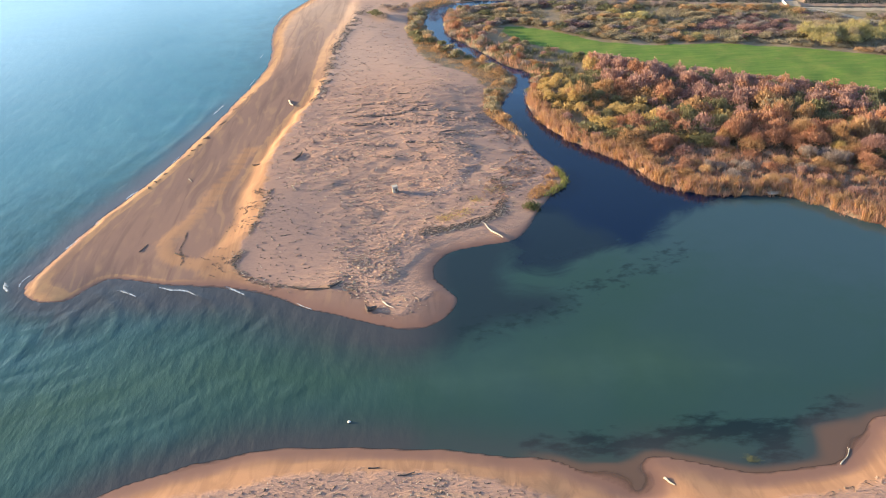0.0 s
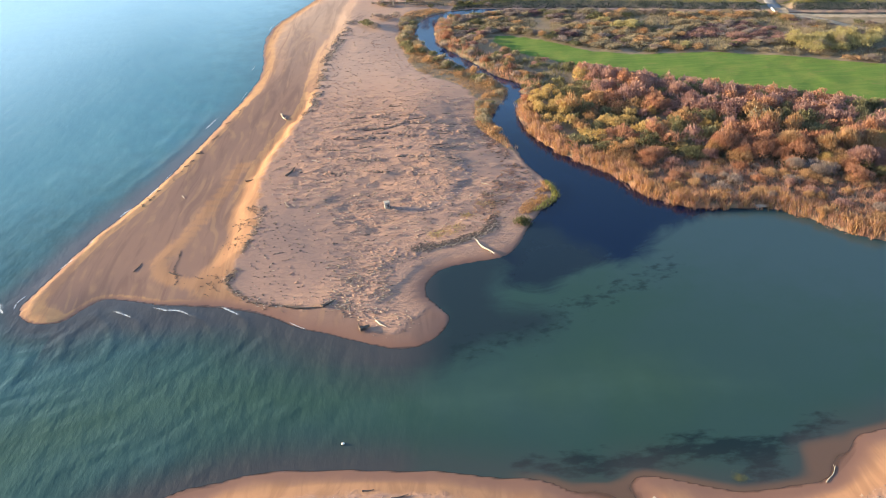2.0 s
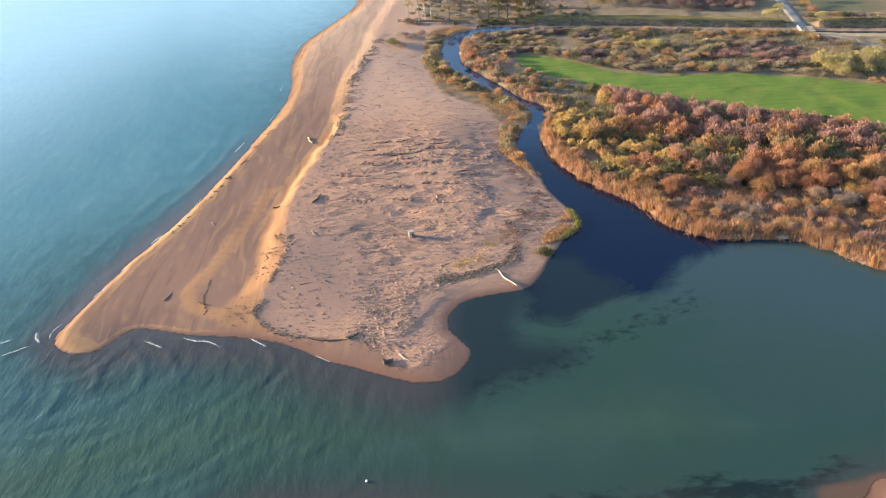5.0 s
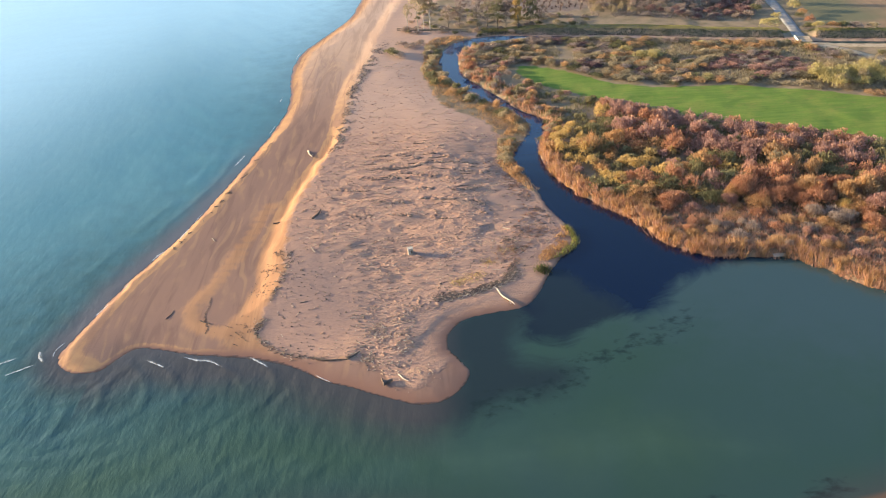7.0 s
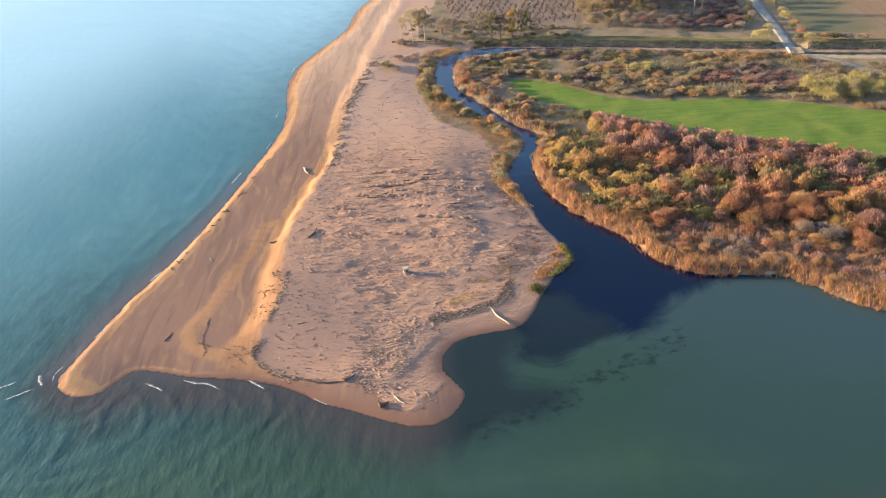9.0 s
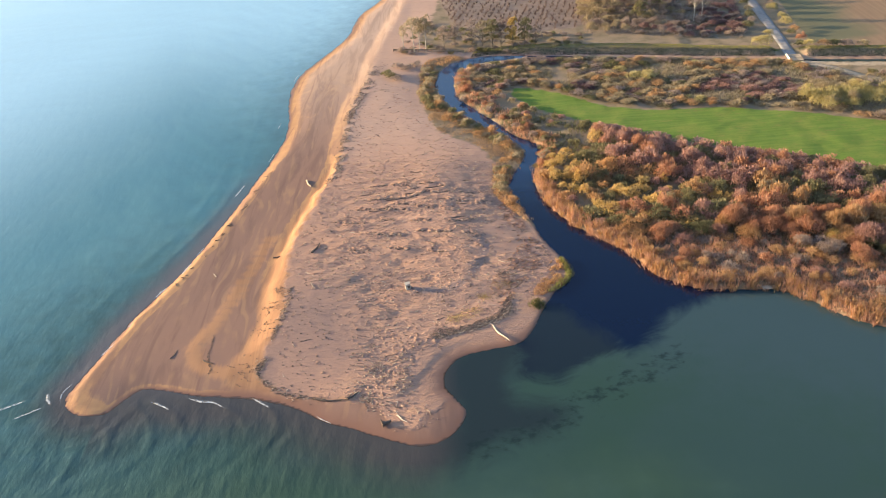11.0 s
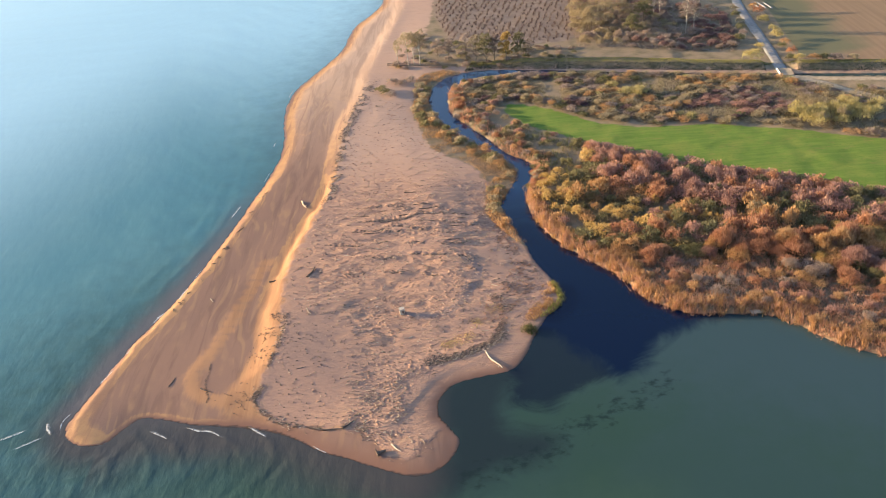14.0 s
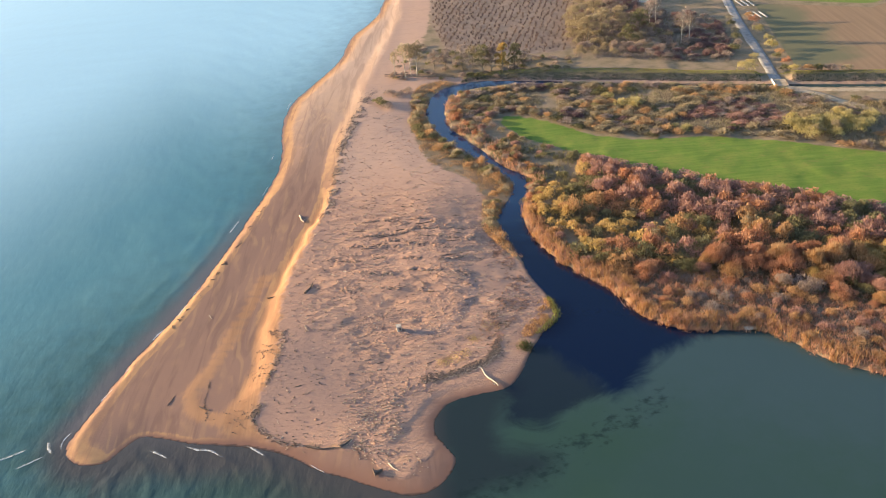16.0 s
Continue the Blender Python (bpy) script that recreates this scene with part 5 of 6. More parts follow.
def log(length, thick, material, branches=2, roots=False, label=""):
    """A stranded trunk along x, with stubs of branches and, where it has them, a root plate."""
    thing = new("driftwood_log")
    bm = bmesh.new()
    k = 6
    pts = [(length * (i / k - 0.5), 0.035 * length * math.sin(i * 1.1 + branches), thick * 0.42 + 0.03 * length * (i / k) ** 2 * 0.4) for i in range(k + 1)]
    tube(bm, pts, [thick * (0.55 - 0.3 * i / k) * (1 + 0.15 * math.sin(i * 2.3)) for i in range(k + 1)], 8)
    trunk = part("trunk", bm, material, thing)
    for b in range(branches):
        bm = bmesh.new()
        x, a = length * rng.uniform(-0.2, 0.4), rng.uniform(-1, 1)
        tip = Vector((x + length * 0.12, a * length * 0.14, thick * 0.5 + length * rng.uniform(0.03, 0.1)))
        tube(bm, [(x, 0, thick * 0.4), (x + length * 0.06, a * length * 0.06, thick * 0.5), tip], [thick * 0.24, thick * 0.18, thick * 0.06], 6)
        part("branch", bm, material, trunk)
    if roots:
        bm = bmesh.new()
        for i in range(7):
            a = i * 0.9
            tube(bm, [(-length * 0.47, 0, thick * 0.5), (-length * 0.52, 0.5 * thick * math.cos(a), thick * (0.5 + 0.4 * math.sin(a))), (-length * 0.55, thick * 1.2 * math.cos(a), max(0.05, thick * (0.6 + 0.95 * math.sin(a))))],
                 [thick * 0.3, thick * 0.2, thick * 0.06], 6)
        part("roots", bm, material, trunk)
    return tagged(thing, label, "driftwood", "stranded logs")


def lay(ob, x, y, turn, lift=0.0):
    ob.matrix_basis = pose(x, y, float(ground_at(x, y)) - 0.04 + lift, 0, 0, turn)


lay(log(6.6, 0.42, wood_mat, 2, True, "long bleached trunk stranded at the lagoon edge"), 7.5, 141.2, -62)
lay(log(4.2, 0.5, dark_wood, 1, False, "dark driftwood log on the sand"), -32.5, 176.4, 72)
lay(log(4.2, 0.5, wood_mat, 1, False, "bleached log lying on the open beach"), -39.0, 212.3, -68)
lay(log(5.6, 0.35, dark_wood, 2, False, "long thin dark branch along the scarp"), -23.8, 124.4, -8)
lay(log(2.6, 0.42, dark_wood, 2, True, "dark branch end on the sand edge"), -19.9, 125.1, 38)
lay(log(1.6, 0.75, dark_wood, 2, True, "dark stump with roots near the water"), -13.5, 117.6, 20)
lay(log(2.6, 0.26, wood_mat, 1, False, "pale broken branch on the sand"), -11.0, 118.4, -48)
lay(log(2.4, 0.3, dark_wood, 2, False, "dark branch on the flat beach"), -49.3, 137.8, -30)
lay(log(2.8, 0.18, dark_wood, 1, False, "thin dark stick on the flat beach"), -56.7, 141.0, 75)
lay(log(1.6, 0.2, wood_mat, 0, False, "short pale plank on the beach"), -54.7, 169.3, -55)
lay(log(2.2, 0.3, dark_wood, 3, True, "dark branch on the slope of the scarp"), -41.2, 175.2, 15)
lay(log(2.6, 0.2, wood_mat, 1, False, "thin pale branch on the sand"), -31.4, 160.6, -62)
lay(log(3.4, 0.16, wood_mat, 1, False, "pale branch beside the shallow pool"), 47.0, 80.2, 50)
lay(log(1.6, 0.3, wood_mat, 1, False, "short bleached log on the near beach"), 24.5, 77.3, -55)
lay(log(2.2, 0.24, dark_wood, 2, False, "dark branch on the near beach"), -7.2, 79.8, 12)
lay(log(1.5, 0.2, dark_wood, 1, False, "small dark stick on the near beach"), -11.3, 81.4, 5)
lay(log(4.0, 0.26, wood_mat, 1, False, "pale log lying along the reed edge"), 58.6, 150.6, -6)
lay(log(2.6, 0.3, wood_mat, 1, False, "pale log at the foot of the reeds"), 69.3, 145.2, -40)
lay(log(2.4, 0.2, wood_mat, 1, False, "white branch in the grass"), 9.8, 166.5, -25)
for i in range(30):
    x, y = rng.uniform(-34, 8), rng.uniform(127, 215)
    if float(inside(np.array([x]), np.array([y]), plateau)[0]) > 2 and rng.random() < 0.8 and float(inside(np.array([x]), np.array([y]), land_west)[0]) > 3:
        m = wood_mat if rng.random() < 0.55 else dark_wood
        lay(log(rng.uniform(0.9, 2.0), rng.uniform(0.07, 0.15), m, int(rng.integers(0, 3)), False,
                "bleached stick on the sand" if m is wood_mat else "dark stick on the sand"), x, y, rng.uniform(0, 180))


def litter(name, label, px, py, size, thick, material):
    """One spread of broken sticks and chips lying on the ground: bent four-sided splinters."""
    n = len(px)
    a, l = rng.uniform(0, 2 * math.pi, n), size * rng.uniform(0.4, 1.5, n)
    w = thick * rng.uniform(0.6, 1.6, n)
    c, s = np.cos(a), np.sin(a)
    z = ground_at(px, py)
    tilt = rng.normal(0, 0.16, n)
    v = []
    for e in (-0.5, 0.5):
        cx, cy, cz = px + c * l * e, py + s * l * e, z + w * 0.4 + tilt * l * e + np.abs(tilt) * l * 0.4
        for du, dz in ((-0.5, -0.5), (0.5, -0.5), (0.35, 0.5), (-0.35, 0.5)):
            v.append(np.stack([cx - s * w * du, cy + c * w * du, cz + w * dz * 0.9], 1))
    v = np.stack(v, 1).reshape(-1, 3)
    q = np.array([(0, 1, 5, 4), (1, 2, 6, 5), (2, 3, 7, 6), (3, 0, 4, 7), (0, 3, 2, 1), (4, 5, 6, 7)])
    f = (np.arange(n)[:, None, None] * 8 + q).reshape(-1, 4)
    return tagged(new(name, mesh_of(name, v, f, material)), label, "driftwood", kind="stuff")


def heaps(spots, count, spread):
    p = np.array(spots, float)
    k = rng.integers(0, len(p), count)
    return p[k, 0] + rng.normal(0, spread, count) * p[k, 2], p[k, 1] + rng.normal(0, spread, count) * p[k, 2]


def on_land(px, py, margin=0.6):
    ok = np.maximum(inside(px, py, land_west), inside(px, py, land_east)) > margin
    return px[ok], py[ok]


SPIT_TOP = np.array([(-36, 131), (-28, 127), (-16, 123), (-10, 125), (-2, 140), (8, 146), (14, 152), (21.5, 164), (19.5, 174), (17, 184), (12.5, 196), (9.5, 218), (1, 234), (-8, 250), (-14, 280), (-28, 285), (-31, 250),
                     (-31, 222), (-34, 205), (-38, 180), (-38, 160), (-36, 145)], float)
px, py = sown(SPIT_TOP, 0.7, 0.4, 7, 91)
ok = rng.random(len(px)) < trampled(px, py) ** 1.5
px, py = px[ok], py[ok]
litter("driftwood_chips", "scattered sticks and chips on the sand spit", *on_land(px, py), 0.36, 0.085, litter_mat)
px, py = sown(SPIT_TOP, 0.55, 0.45, 6, 92)
ok = rng.random(len(px)) < trampled(px, py)
litter("twigs", "dark twigs and seaweed on the sand spit", *on_land(px[ok], py[ok]), 0.45, 0.06, dark_wood)
EDGE = curve_through([(10, 150), (13, 158), (18, 165), (20.5, 167), (18.5, 175), (16, 184), (12.5, 194), (9.5, 196), (12, 184), (14, 174), (9, 164), (6, 154)], 2, True)
px, py = sown(EDGE, 4.2, 0.5, 2.4, 93)
litter("reed_litter", "broken reddish reed stems drifted on the sand", *on_land(px, py), 0.55, 0.07, reed_mat)
px, py = sown(EDGE, 1.3, 0.6, 2.4, 97)
litter("wrack", "dark reed stems drifted behind the point", *on_land(px, py), 0.7, 0.07, dark_wood)
px, py = sown(EDGE, 3.2, 0.7, 2.4, 94)
grass("sand_grass", "low rusty grass on the sand by the stream", *on_land(px, py), 0.22, 0.08, LEAVES["rust"], 0.7)
px, py = sown(SMOOTH_SAND, 0.32, 0.0)
litter("driftwood_chips", "small dark chips strewn on the smooth sand", px, py, 0.26, 0.09, dark_wood)
px, py = sown(SMOOTH_SAND, 0.12, 0.0)
litter("driftwood_chips", "small pale chips strewn on the smooth sand", px, py, 0.34, 0.08, pale_wood)
px, py = heaps([(-17, 131.2, 1.3), (-15, 130.2, 1.4), (-16.4, 132.5, 1.4), (-19.2, 125.2, 1.2), (-17.2, 123.8, 1.4), (-15, 122.6, 1.5), (-12.6, 121.8, 1.3), (-18, 127.5, 1.2), (-11, 128, 1.6), (-13, 135, 2.0), (-19, 136, 1.6), (-8, 119.5, 2.6), (-10, 138, 1.8), (-12, 133, 2.0)], 820, 0.8)
litter("driftwood_heap", "heaps of pale broken driftwood on the sand", *on_land(px[::2], py[::2]), 0.4, 0.1, pale_wood)
litter("driftwood_heap", "dark broken sticks between the pale driftwood", *on_land(px[1::8], py[1::8]), 0.34, 0.07, dark_wood)
px, py = heaps([(-4.5, 142, 1.3), (-2.5, 142.8, 1.2), (0.5, 143.2, 1.0), (3.5, 144.4, 0.9), (6, 145.8, 0.9), (8.4, 148, 0.9), (9.6, 151.5, 0.9), (11.5, 158, 1.8), (10, 162, 1.6)], 420, 0.6)
line = curve_through([(-5.4, 141.2), (-3, 141.9), (0.4, 142.7), (3, 143.7), (5.2, 144.8), (7.6, 146.4), (9.2, 148.2), (9.6, 150.2)], 12)
k = rng.integers(0, len(line), 800)
qx, qy = (line[k] + rng.normal(0, 1, (len(k), 2)) * (0.6, 0.42)).T
px, py = np.concatenate([px, qx]), np.concatenate([py, qy])
litter("wrack", "dark line of drifted reed stems and sticks", *on_land(px, py), 0.5, 0.065, dark_wood)
litter("wrack_sticks", "pale sticks in the dark drift line", *(a[::2] for a in on_land(px + 0.3, py - 0.3)), 0.5, 0.07, litter_mat)
NEAR_BEACH = np.array([(-44, 72), (-30, 78.5), (-18, 80.5), (-6, 80), (3, 78), (9, 75), (16, 72.5), (40, 73), (54, 78), (54, 62), (-44, 60)], float)
px, py = sown(NEAR_BEACH, 2.2, 0.35, 4, 95)
litter("driftwood_chips", "sticks and chips on the near beach", *on_land(px, py), 0.3, 0.065, litter_mat)
px, py = sown(NEAR_BEACH, 1.0, 0.6, 3, 96)
litter("wrack", "dark drift litter on the near beach", *on_land(px, py), 0.34, 0.06, dark_wood)
BEACH_WRACK = [(-41, 135, 1.6), (-40, 147, 1.2), (-39, 154, 0.9), (-33, 212, 0.8), (-25, 300, 1.5), (-38.5, 160, 0.7)]
px, py = heaps(BEACH_WRACK, 260, 1.2)
litter("wrack", "dark drift litter along the foot of the scarp", *on_land(px, py), 0.34, 0.07, dark_wood)

dune_olive = leaf_material("dune_olive", [(0.19, 0.15, 0.085), (0.26, 0.20, 0.115), (0.34, 0.26, 0.15), (0.22, 0.18, 0.095)])
drift = curve_through([(-33.5, 211), (-31.5, 219), (-31, 228), (-31.3, 238), (-31.3, 250), (-30.8, 262), (-29.5, 273), (-28, 284), (-26, 296)], 12)
k = rng.integers(0, len(drift), 2400)
px, py = (drift[k] + rng.normal(0, 1, (len(k), 2)) * (0.9, 0.6)).T
ok = rough(px, py, 2.2, 19) > -0.25
litter("wrack", "continuous dark drift line at the back of the beach", *on_land(px[ok][::3], py[ok][::3]), 0.5, 0.08, vine_wood)
litter("driftwood_chips", "brown chips in the drift line behind the beach", *on_land(px[ok][1::2], py[ok][1::2]), 0.5, 0.11, litter_mat)
# tufts of dune grass, some with a little mound of sand behind them
px, py = sown(SPIT_TOP, 0.12, 0.4, 9, 101)
ok = py > 142 + 14 * rng.random(len(py))
px, py = px[ok], py[ok]
tx, ty = np.repeat(px, 18), np.repeat(py, 18)
grass("dune_tufts", "tufts of dry dune grass on the spit", tx + rng.normal(0, 0.22, len(tx)), ty + rng.normal(0, 0.18, len(ty)), 0.27, 0.08, dune_mat, 0.55)
FRINGES = [[(-36.7, 160), (-36.2, 155), (-36.8, 150.4), (-37.2, 146), (-37.8, 142.4)], [(-38.1, 137.2), (-38.9, 135.1), (-39, 133), (-37, 130.3), (-34, 127.5), (-29.9, 126), (-25, 124.8)]]
for line, wide in zip(FRINGES, (0.5, 0.6)):
    fringe = curve_through(line, 14)
    k = rng.integers(0, len(fringe), len(fringe) * 8)
    gap = lattice(fringe[k, 0], fringe[k, 1], 1.1, 7) > -0.25
    px, py = (fringe[k] + rng.normal(0, 0.5 * wide, (len(k), 2)) + np.abs(rng.normal(0, wide, (len(k), 1))) * (1, 0.2))[gap].T
    grass("scarp_grass", "olive dune grass along the edge of the scarp", px, py, 0.26, 0.07, dune_olive, 0.7)
    k = rng.integers(0, len(fringe), int(len(fringe) * 0.9))
    litter("wrack", "grey sticks caught along the edge of the scarp", *(fringe[k] + rng.normal(0, wide * 0.6, (len(k), 2)) + (0.4, 0)).T, 0.5, 0.07, dark_wood)
    litter("driftwood_chips", "pale sticks along the edge of the scarp", *(fringe[k] + rng.normal(0, wide, (len(k), 2)) + (0.4, 0.2)).T, 0.45, 0.08, litter_mat)
# lines of weed and sticks washed across the spit, with sand blown up against them
DRIFTS = [[(-21, 198.5), (-12.3, 198.6), (-7.1, 200.5), (4.2, 200.2)], [(-7.8, 205.6), (-1.7, 203.5)], [(-17.7, 188.8), (-13.9, 187.4)], [(-14.8, 195.6), (-7, 193.1), (0.7, 190.3)], [(-23.6, 174.7), (-11.6, 173.7), (-2.7, 171.9)],
          [(-5.7, 180.4), (4, 178.4), (6.2, 172.9)], [(-28.5, 188.2), (-22, 186.9)], [(-20.6, 205.5), (-15.2, 206.1), (-9.8, 202.8)], [(-24, 194), (-18, 193.2), (-12, 192)], [(-9, 186.4), (-2, 185), (4, 186)], [(-20, 181), (-13, 180.2), (-8, 181)], [(-2, 196.5), (4, 194.6), (8.6, 196)]]
drift_x, drift_y = [], []
for line in DRIFTS:
    p = curve_through(line, 14)
    length = np.hypot(*np.diff(p, axis=0).T).sum()
    k = rng.integers(0, len(p), int(length * 16))
    px, py = (p[k] + rng.normal(0, 1, (len(k), 2)) * (0.5, 0.3)).T
    ok = lattice(px, py, 2.4, 27) > -0.35
    drift_x.append(px[ok]), drift_y.append(py[ok])
drift_x, drift_y = np.concatenate(drift_x), np.concatenate(drift_y)
litter("wrack", "dark lines of drifted weed across the spit", drift_x[::2], drift_y[::2], 0.5, 0.09, dark_wood)
litter("driftwood_chips", "brown sticks in the drift lines of the spit", drift_x[1::4], drift_y[1::4], 0.5, 0.1, litter_mat)
grass("drift_grass", "dry olive grass grown along the drift lines", drift_x[3::4], drift_y[3::4], 0.26, 0.08, dune_olive, 0.7)
# scuffs of weed on the crest of the beach by the open sea
crest = curve_through([(x + 2.3, y) for x, y in SEA_SHORE[12:17]], 12)
k = rng.integers(0, len(crest), 26)
litter("wrack", "short dark scraps of weed along the beach crest", *(crest[k] + rng.normal(0, 0.25, (len(k), 2))).T, 1.0, 0.09, dark_wood)
crack = curve_through([(-50, 146.5), (-49.6, 143), (-49.8, 140.6), (-49, 137.6), (-48.2, 135.6), (-48.4, 134.4)], 14)
k = rng.integers(0, len(crack), 70)
litter("wrack", "thin curved line of dark weed on the flat beach", *(crack[k] + rng.normal(0, 0.06, (len(k), 2))).T, 0.4, 0.04, dark_wood)
px, py = heaps([(0.5, 147.6, 1.3), (2.5, 149, 1.2), (9, 158, 1.5), (-1.5, 146.6, 1.0), (5, 154, 0.8)], 1300, 0.8)
grass("yellow_patch", "yellow creeping plants on the sand", px, py, 0.16, 0.10, LEAVES["yellow"], 0.9, "plants", 0.02)
px, py = heaps([(35.3, 80.9, 0.36), (35.2, 81.3, 0.3), (35.6, 80.5, 0.3)], 700, 0.8)
grass("drowned_bush", "yellow-green bush standing in shallow water", px, py, 0.75, 0.09, green_reed, 0.4, "bush", 0.1)


def pillbox():
    """A squat pale concrete block with a dark opening, half sunk in the sand."""
    thing = new("concrete_block")
    bm = bmesh.new()
    box(bm, (1.05, 1.0, 1.5), (0, 0, 0.6), 0, 0.1)
    part("body", bm, concrete, thing)
    bm = bmesh.new()
    box(bm, (1.15, 1.08, 0.18), (0, 0, 1.36), 0, 0.05)
    part("cap", bm, concrete, thing, "pale cap slab")
    bm = bmesh.new()
    box(bm, (0.42, 0.06, 0.7), (0.2, -0.5, 0.7), 0, 0.01)
    part("opening", bm, dark_wood, thing, "dark recess")
    return tagged(thing, "squat pale concrete block standing on the sand", "concrete block")


pillbox().matrix_basis = pose(-10.9, 158.6, float(ground_at(-10.9, 158.6)) - 0.1, 2, -3, 12)

# a low wall with posts below the trees by the beach
def low_fence():
    thing = new("fence")
    for i in range(12):
        bm = bmesh.new()
        x = i * 2.4
        tube(bm, [(x, 0, -0.3), (x, 0, 1.25)], [0.09, 0.07], 6)
        part("post", bm, bark, thing)
        if i < 11:
            for z in (0.45, 0.95):
                bm = bmesh.new()
                box(bm, (2.4, 0.06, 0.3), (x + 1.2, 0.08, z), 0, 0.01)
                part("rail", bm, bark, thing)
    return tagged(thing, "weathered wooden fence at the back of the beach", "fence")


low_fence().matrix_basis = pose(-20.6, 315.6, float(ground_at(-12, 313)) + 0.05, 0, 0, -15)


def landing():
    """A small wooden landing hidden in the reeds."""
    thing = new("jetty")
    for i in range(10):
        bm = bmesh.new()
        box(bm, (0.24, 1.3, 0.06), (i * 0.28, 0, 0.5), 0, 0.008)
        part("plank", bm, wood_mat, thing)
    for x in (0.1, 2.4):
        for y in (-0.55, 0.55):
            bm = bmesh.new()
            tube(bm, [(x, y, -0.9), (x, y, 0.75)], [0.09, 0.08], 7)
            part("post", bm, dark_wood, thing)
    return tagged(thing, "small grey wooden landing at the reed edge", "jetty")


landing().matrix_basis = pose(61.2, 150.5, 0, 0, 0, 8)


def house():
    thing = new("house")
    bm = bmesh.new()
    box(bm, (7, 5, 3), (0, 0, 1.5), 0, 0.02)
    part("wall", bm, plaster, thing)
    tiles = Mat("roof_tiles", 0.9)
    tiles.set("Base Color", tiles.mix(tiles.step(tiles.noise(3), 0.4, 0.6), (0.62, 0.62, 0.64), (0.48, 0.49, 0.52)))
    bm = bmesh.new()
    v = [bm.verts.new(p) for p in ((-3.8, -2.9, 2.95), (3.8, -2.9, 2.95), (3.8, 2.9, 2.95), (-3.8, 2.9, 2.95), (-3.8, 0, 4.4), (3.8, 0, 4.4))]
    for q in ((0, 1, 5, 4), (2, 3, 4, 5), (0, 4, 3), (1, 2, 5), (3, 2, 1, 0)):
        bm.faces.new([v[i] for i in q])
    part("roof", bm, tiles, thing, "pale metal roof")
    for x in (-2, 2):
        bm = bmesh.new()
        box(bm, (1, 0.1, 1.1), (x, -2.5, 1.6), 0, 0.01)
        part("window", bm, dark_wood, thing, "dark window")
    return tagged(thing, "small white house among far trees", "house")


def float_buoy():
    """A small white float riding on the water, with a dark line round it."""
    thing = new("buoy")
    bm = bmesh.new()
    tube(bm, [(0, 0, -0.16), (0, 0, -0.08), (0, 0, 0.04), (0, 0, 0.16), (0, 0, 0.22)], [0.1, 0.21, 0.25, 0.19, 0.08], 14)
    part("body", bm, plaster, thing)
    bm = bmesh.new()
    tube(bm, [(0, 0, 0.02), (0, 0, 0.07)], [0.265, 0.265], 14)
    part("band", bm, dark_wood, thing, "dark band")
    bm = bmesh.new()
    tube(bm, [(0, 0, 0.2), (0, 0, 0.3)], [0.03, 0.03], 6)
    part("eye", bm, dark_wood, thing)
    return tagged(thing, "small white float on the green water", "buoy")


float_buoy().matrix_basis = pose(-15.2, 91.0, 0.02, 4, -6, 0)
house().matrix_basis = pose(87.5, 383, float(ground_at(87.5, 383)), 0, 0, -20)
cover = Mat("white_fleece", 0.6)
cover.set("Base Color", cover.mix(cover.step(cover.noise(1.2), 0.4, 0.6), (0.27, 0.27, 0.28), (0.20, 0.20, 0.21)))
first = None
for i in range(6):
    at = pose(125.5 + (i % 3) * 2.2, (369 if i < 3 else 353) - (i % 3) * 0.6, 0.75, 0, 0, 6)
    if first is None:
        bm = bmesh.new()
        tube(bm, [(0, -4, -0.1), (0, 0, -0.06), (0, 4, -0.1)], [0.34, 0.36, 0.34], 10)
        first = tagged(part("row_cover", bm, cover), "long low white crop tunnel beside the lane", "crop tunnel", "crop tunnels")
        first.matrix_basis = at
    else:
        copy_thing(first, at)


# ---- trampled lumps of sand, and branches half buried in them ----
clod_mat = Mat("sand_lumps", 0.95, 0.12)
clod_mat.set("Base Color", clod_mat.ramp(clod_mat.island(), [(0, (0.31, 0.188, 0.14)), (0.4, (0.38, 0.23, 0.165)), (1, (0.43, 0.27, 0.19))]))
clod_mat.bump(clod_mat.noise(5.0, detail=5), 0.5, 0.08)


def clods(name, label, px, py, size, tall, material):
    """One spread of low uneven lumps, longer from west to east."""
    n, sides = len(px), 7
    z = ground_at(px, py) - 0.04
    r, h = size * rng.uniform(0.5, 1.5, n), tall * rng.uniform(0.4, 1.5, n)
    way = rng.normal(-0.15, 0.3, n)
    c, s = np.cos(way), np.sin(way)
    rings = []
    for k, lift in ((1.0, 0.0), (0.6, 0.75)):
        for i in range(sides):
            a = 2 * math.pi * i / sides
            rr = r * k * rng.uniform(0.7, 1.25, n)
            u, v = 1.5 * rr * math.cos(a), 0.7 * rr * math.sin(a)
            rings.append(np.stack([px + c * u - s * v, py + s * u + c * v, z + h * lift * rng.uniform(0.8, 1.2, n)], 1))
    rings.append(np.stack([px - 0.2 * r, py, z + h], 1))
    v = np.stack(rings, 1).reshape(-1, 3)
    f = []
    for i in range(sides):
        j = (i + 1) % sides
        f += [(i, j, sides + j), (i, sides + j, sides + i), (sides + i, sides + j, 2 * sides)]
    f = (np.arange(n)[:, None, None] * (2 * sides + 1) + np.array(f)).reshape(-1, 3)
    return tagged(new(name, mesh_of(name, v, f, material, True)), label, "sand", kind="stuff")


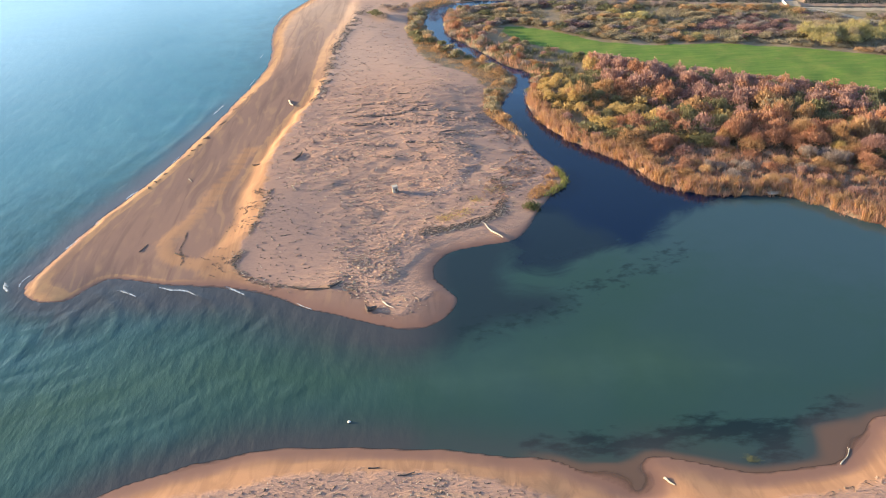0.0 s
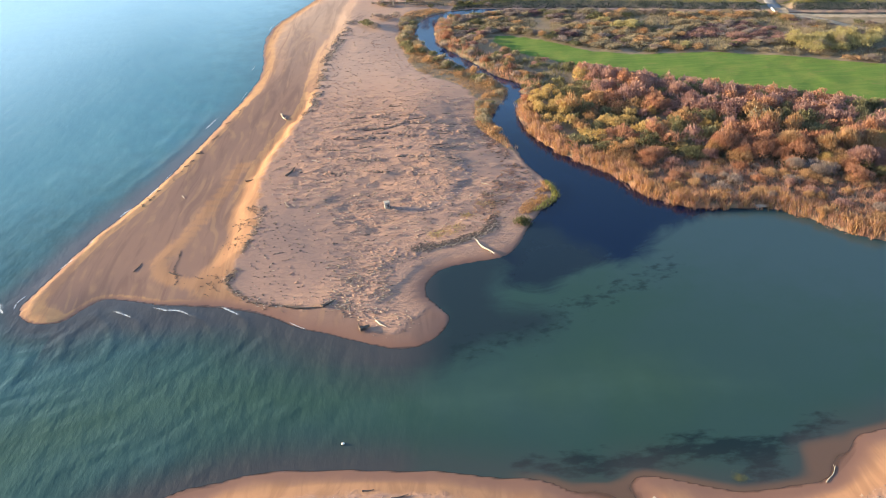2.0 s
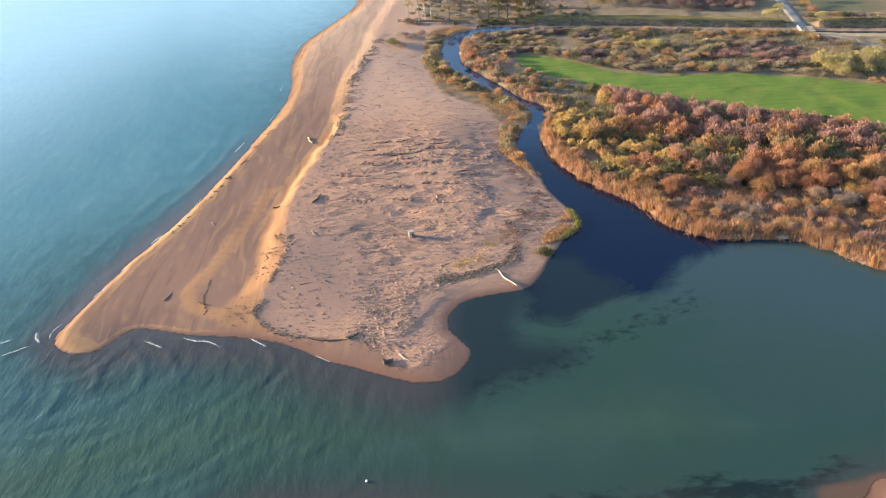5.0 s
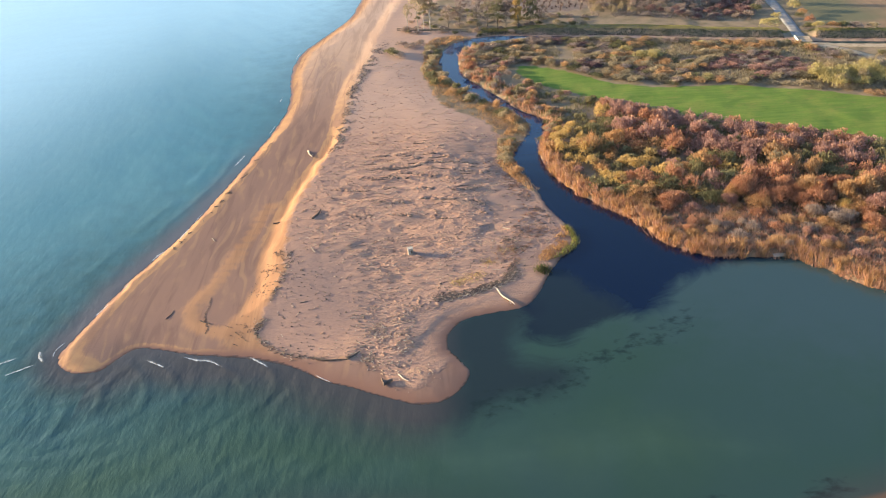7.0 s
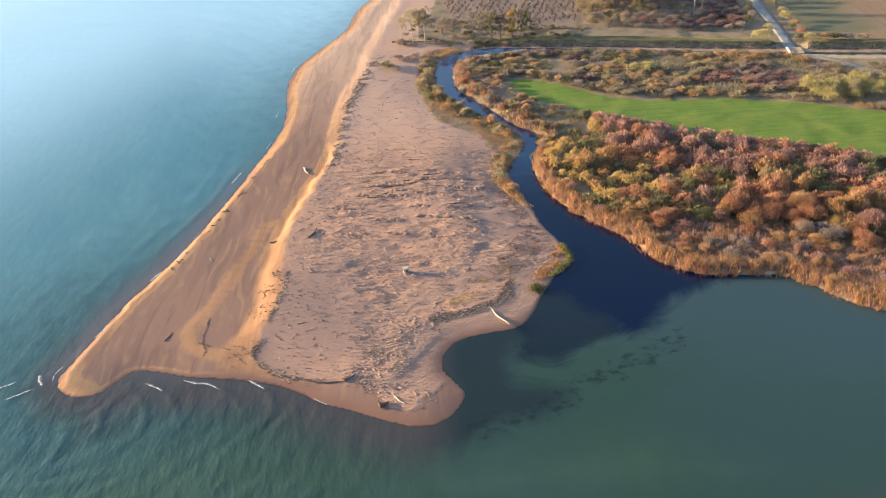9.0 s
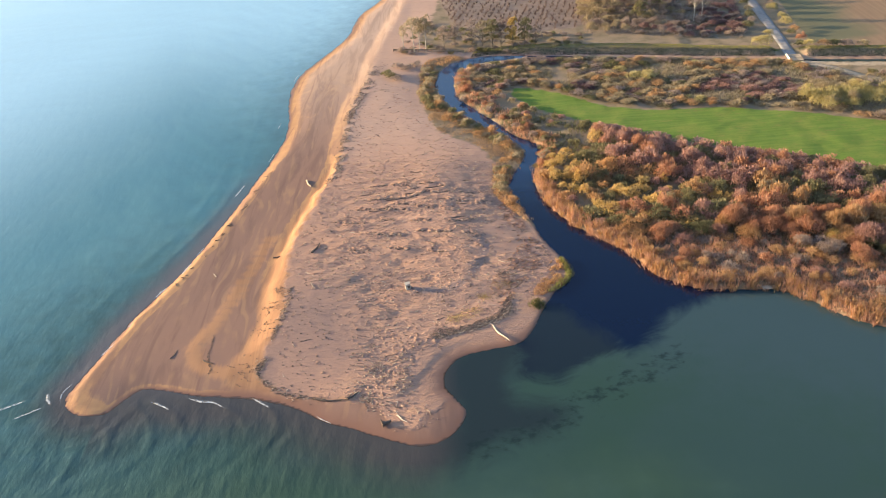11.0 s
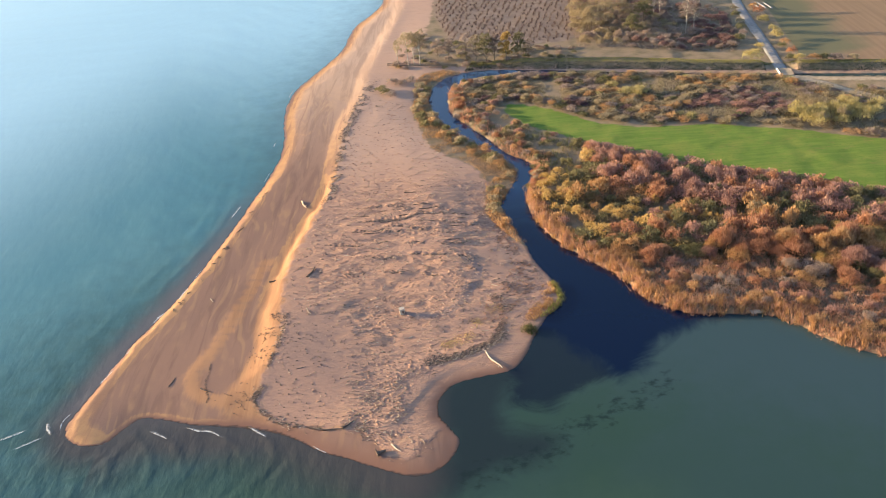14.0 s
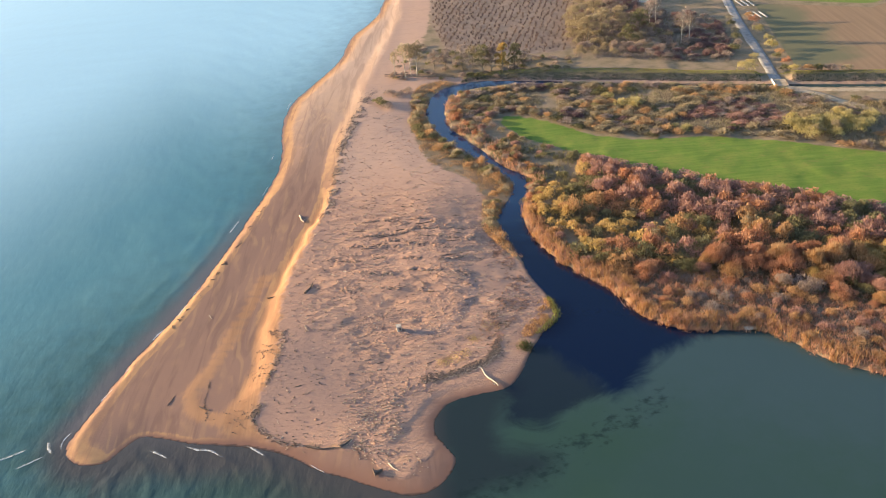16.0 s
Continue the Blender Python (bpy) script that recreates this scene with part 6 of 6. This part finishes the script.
px, py = sown(SPIT_TOP, 0.95, 0.35, 8, 111, 0.5)
ok = rng.random(len(px)) < trampled(px, py) ** 1.4
clods("sand_lumps", "small trampled lumps of sand on the spit", *on_land(px[ok], py[ok], 2.0), 0.27, 0.15, clod_mat)
k = rng.integers(0, len(drift_x), 900)
clods("sand_lumps", "sand blown up against the drift lines", drift_x[k] - 0.3, drift_y[k] + 0.35, 0.42, 0.24, clod_mat)
px, py = sown(SPIT_TOP, 0.14, 0.5, 6, 115, 1.0)
ok = (py > 168) & (py < 222)
clods("sand_ridges", "longer low ridges of blown sand", *on_land(px[ok], py[ok], 2.0), 0.7, 0.11, clod_mat)
for i in range(16):
    x, y = rng.uniform(-24, 4), rng.uniform(184, 216)
    lay(log(rng.uniform(2.4, 5.0), rng.uniform(0.16, 0.26), dark_wood, int(rng.integers(1, 4)), bool(i % 3 == 0), "dark branch half buried in the sand of the spit"), x, y, rng.uniform(-14, 10))

# ---- foam of small breaking waves ----
foam_mat = Mat("foam", 0.7, 0.3)
foam_mat.set("Base Color", (0.82, 0.85, 0.87))
gaps = foam_mat.t.nodes.new("ShaderNodeBsdfTransparent")
lace = foam_mat.t.nodes.new("ShaderNodeMixShader")
thick = foam_mat.math("ADD", foam_mat.attr("cover"), foam_mat.math("MULTIPLY", foam_mat.math("SUBTRACT", foam_mat.noise(1.6, detail=6, rough=0.7), 0.5), 1.7))
foam_mat.put(lace.inputs[0], foam_mat.step(thick, 0.25, 1.4, 0.0, 0.62))
foam_mat.t.links.new(gaps.outputs[0], lace.inputs[1])
foam_mat.t.links.new(foam_mat.b.outputs[0], lace.inputs[2])
foam_mat.t.links.new(lace.outputs[0], foam_mat.t.nodes["Material Output"].inputs[0])


def foam(line, width):
    """A ragged crest of foam along a line on the water, thinning out at its edges."""
    p = curve_through(line, 12)
    t = np.gradient(p, axis=0)
    n = np.stack([-t[:, 1], t[:, 0]], 1) / np.linalg.norm(t, axis=1)[:, None]
    s = np.linspace(0, 1, len(p))
    half = np.maximum(width * 2.3 * np.sin(np.pi * s) ** 0.6 * (0.9 + 0.2 * lattice(p[:, 0], p[:, 1], 0.7, 3)), 0.02)
    mid = p + n * (0.06 * rough(p[:, 0], p[:, 1], 3.0, 9))[:, None]
    v, cover = [], []
    for q, m, h, e in zip(mid, n, half, np.sin(np.pi * s)):
        for o, z, c in ((-0.4, 0.10, 0.0), (-0.15, 0.15, 0.9), (0.1, 0.17, 0.9), (1, 0.10, 0.0)):
            v.append((*(q + m * h * o), z))
            cover.append(c * min(1, 1.6 * e))
    f = [(i * 4 + j, i * 4 + j + 1, i * 4 + j + 5, i * 4 + j + 4) for i in range(len(p) - 1) for j in range(3)]
    me = mesh_of("foam", v, f, foam_mat, True)
    give(me, cover=cover)
    return tagged(new("foam", me), "white foam of a small wave breaking", "foam", "foam lines", "stuff")


for line, width in [([(-88, 126.8), (-84.5, 128.8), (-81.6, 130.4)], 0.42), ([(-78.9, 132.6), (-78, 130), (-76.4, 128)], 0.42), ([(-83, 124.8), (-80.2, 126.4), (-77.6, 128.2)], 0.34), ([(-75, 128.6), (-75.7, 131.8), (-74.4, 135)], 0.22),
                    ([(-57.9, 127.7), (-55.8, 126.5), (-53.2, 124.6)], 0.34), ([(-51.5, 128.2), (-48.4, 126.7), (-45.9, 126.2), (-42.2, 123.7)], 0.36), ([(-39.4, 127.2), (-36.8, 125.2), (-34.5, 123.4)], 0.3),
                    ([(-26.6, 121.2), (-24.8, 119.6), (-22.8, 118.2)], 0.14), ([(-58.6, 207.6), (-57.4, 212), (-56.4, 216.5)], 0.45), ([(-66.8, 161.8), (-65.8, 164.6), (-64.6, 167)], 0.4), ([(-63.4, 170), (-62.4, 174), (-61.6, 177)], 0.35), ([(-72.4, 141.5), (-71, 145), (-70, 148)], 0.4),
                    ([(-69.6, 151.4), (-68.6, 154), (-67.6, 156)], 0.4), ([(-53.6, 252), (-53.4, 255.5), (-53.4, 259)], 0.2), ([(-52.7, 228), (-52.2, 232), (-51.9, 236)], 0.18),
                    ([(-61.6, 178), (-60.9, 181.5), (-60.2, 184)], 0.18), ([(-29, 393), (-27.2, 400), (-26, 406)], 0.3), ([(-54.4, 292), (-54.2, 298), (-53.2, 303)], 0.22)]:
    foam(line, width)
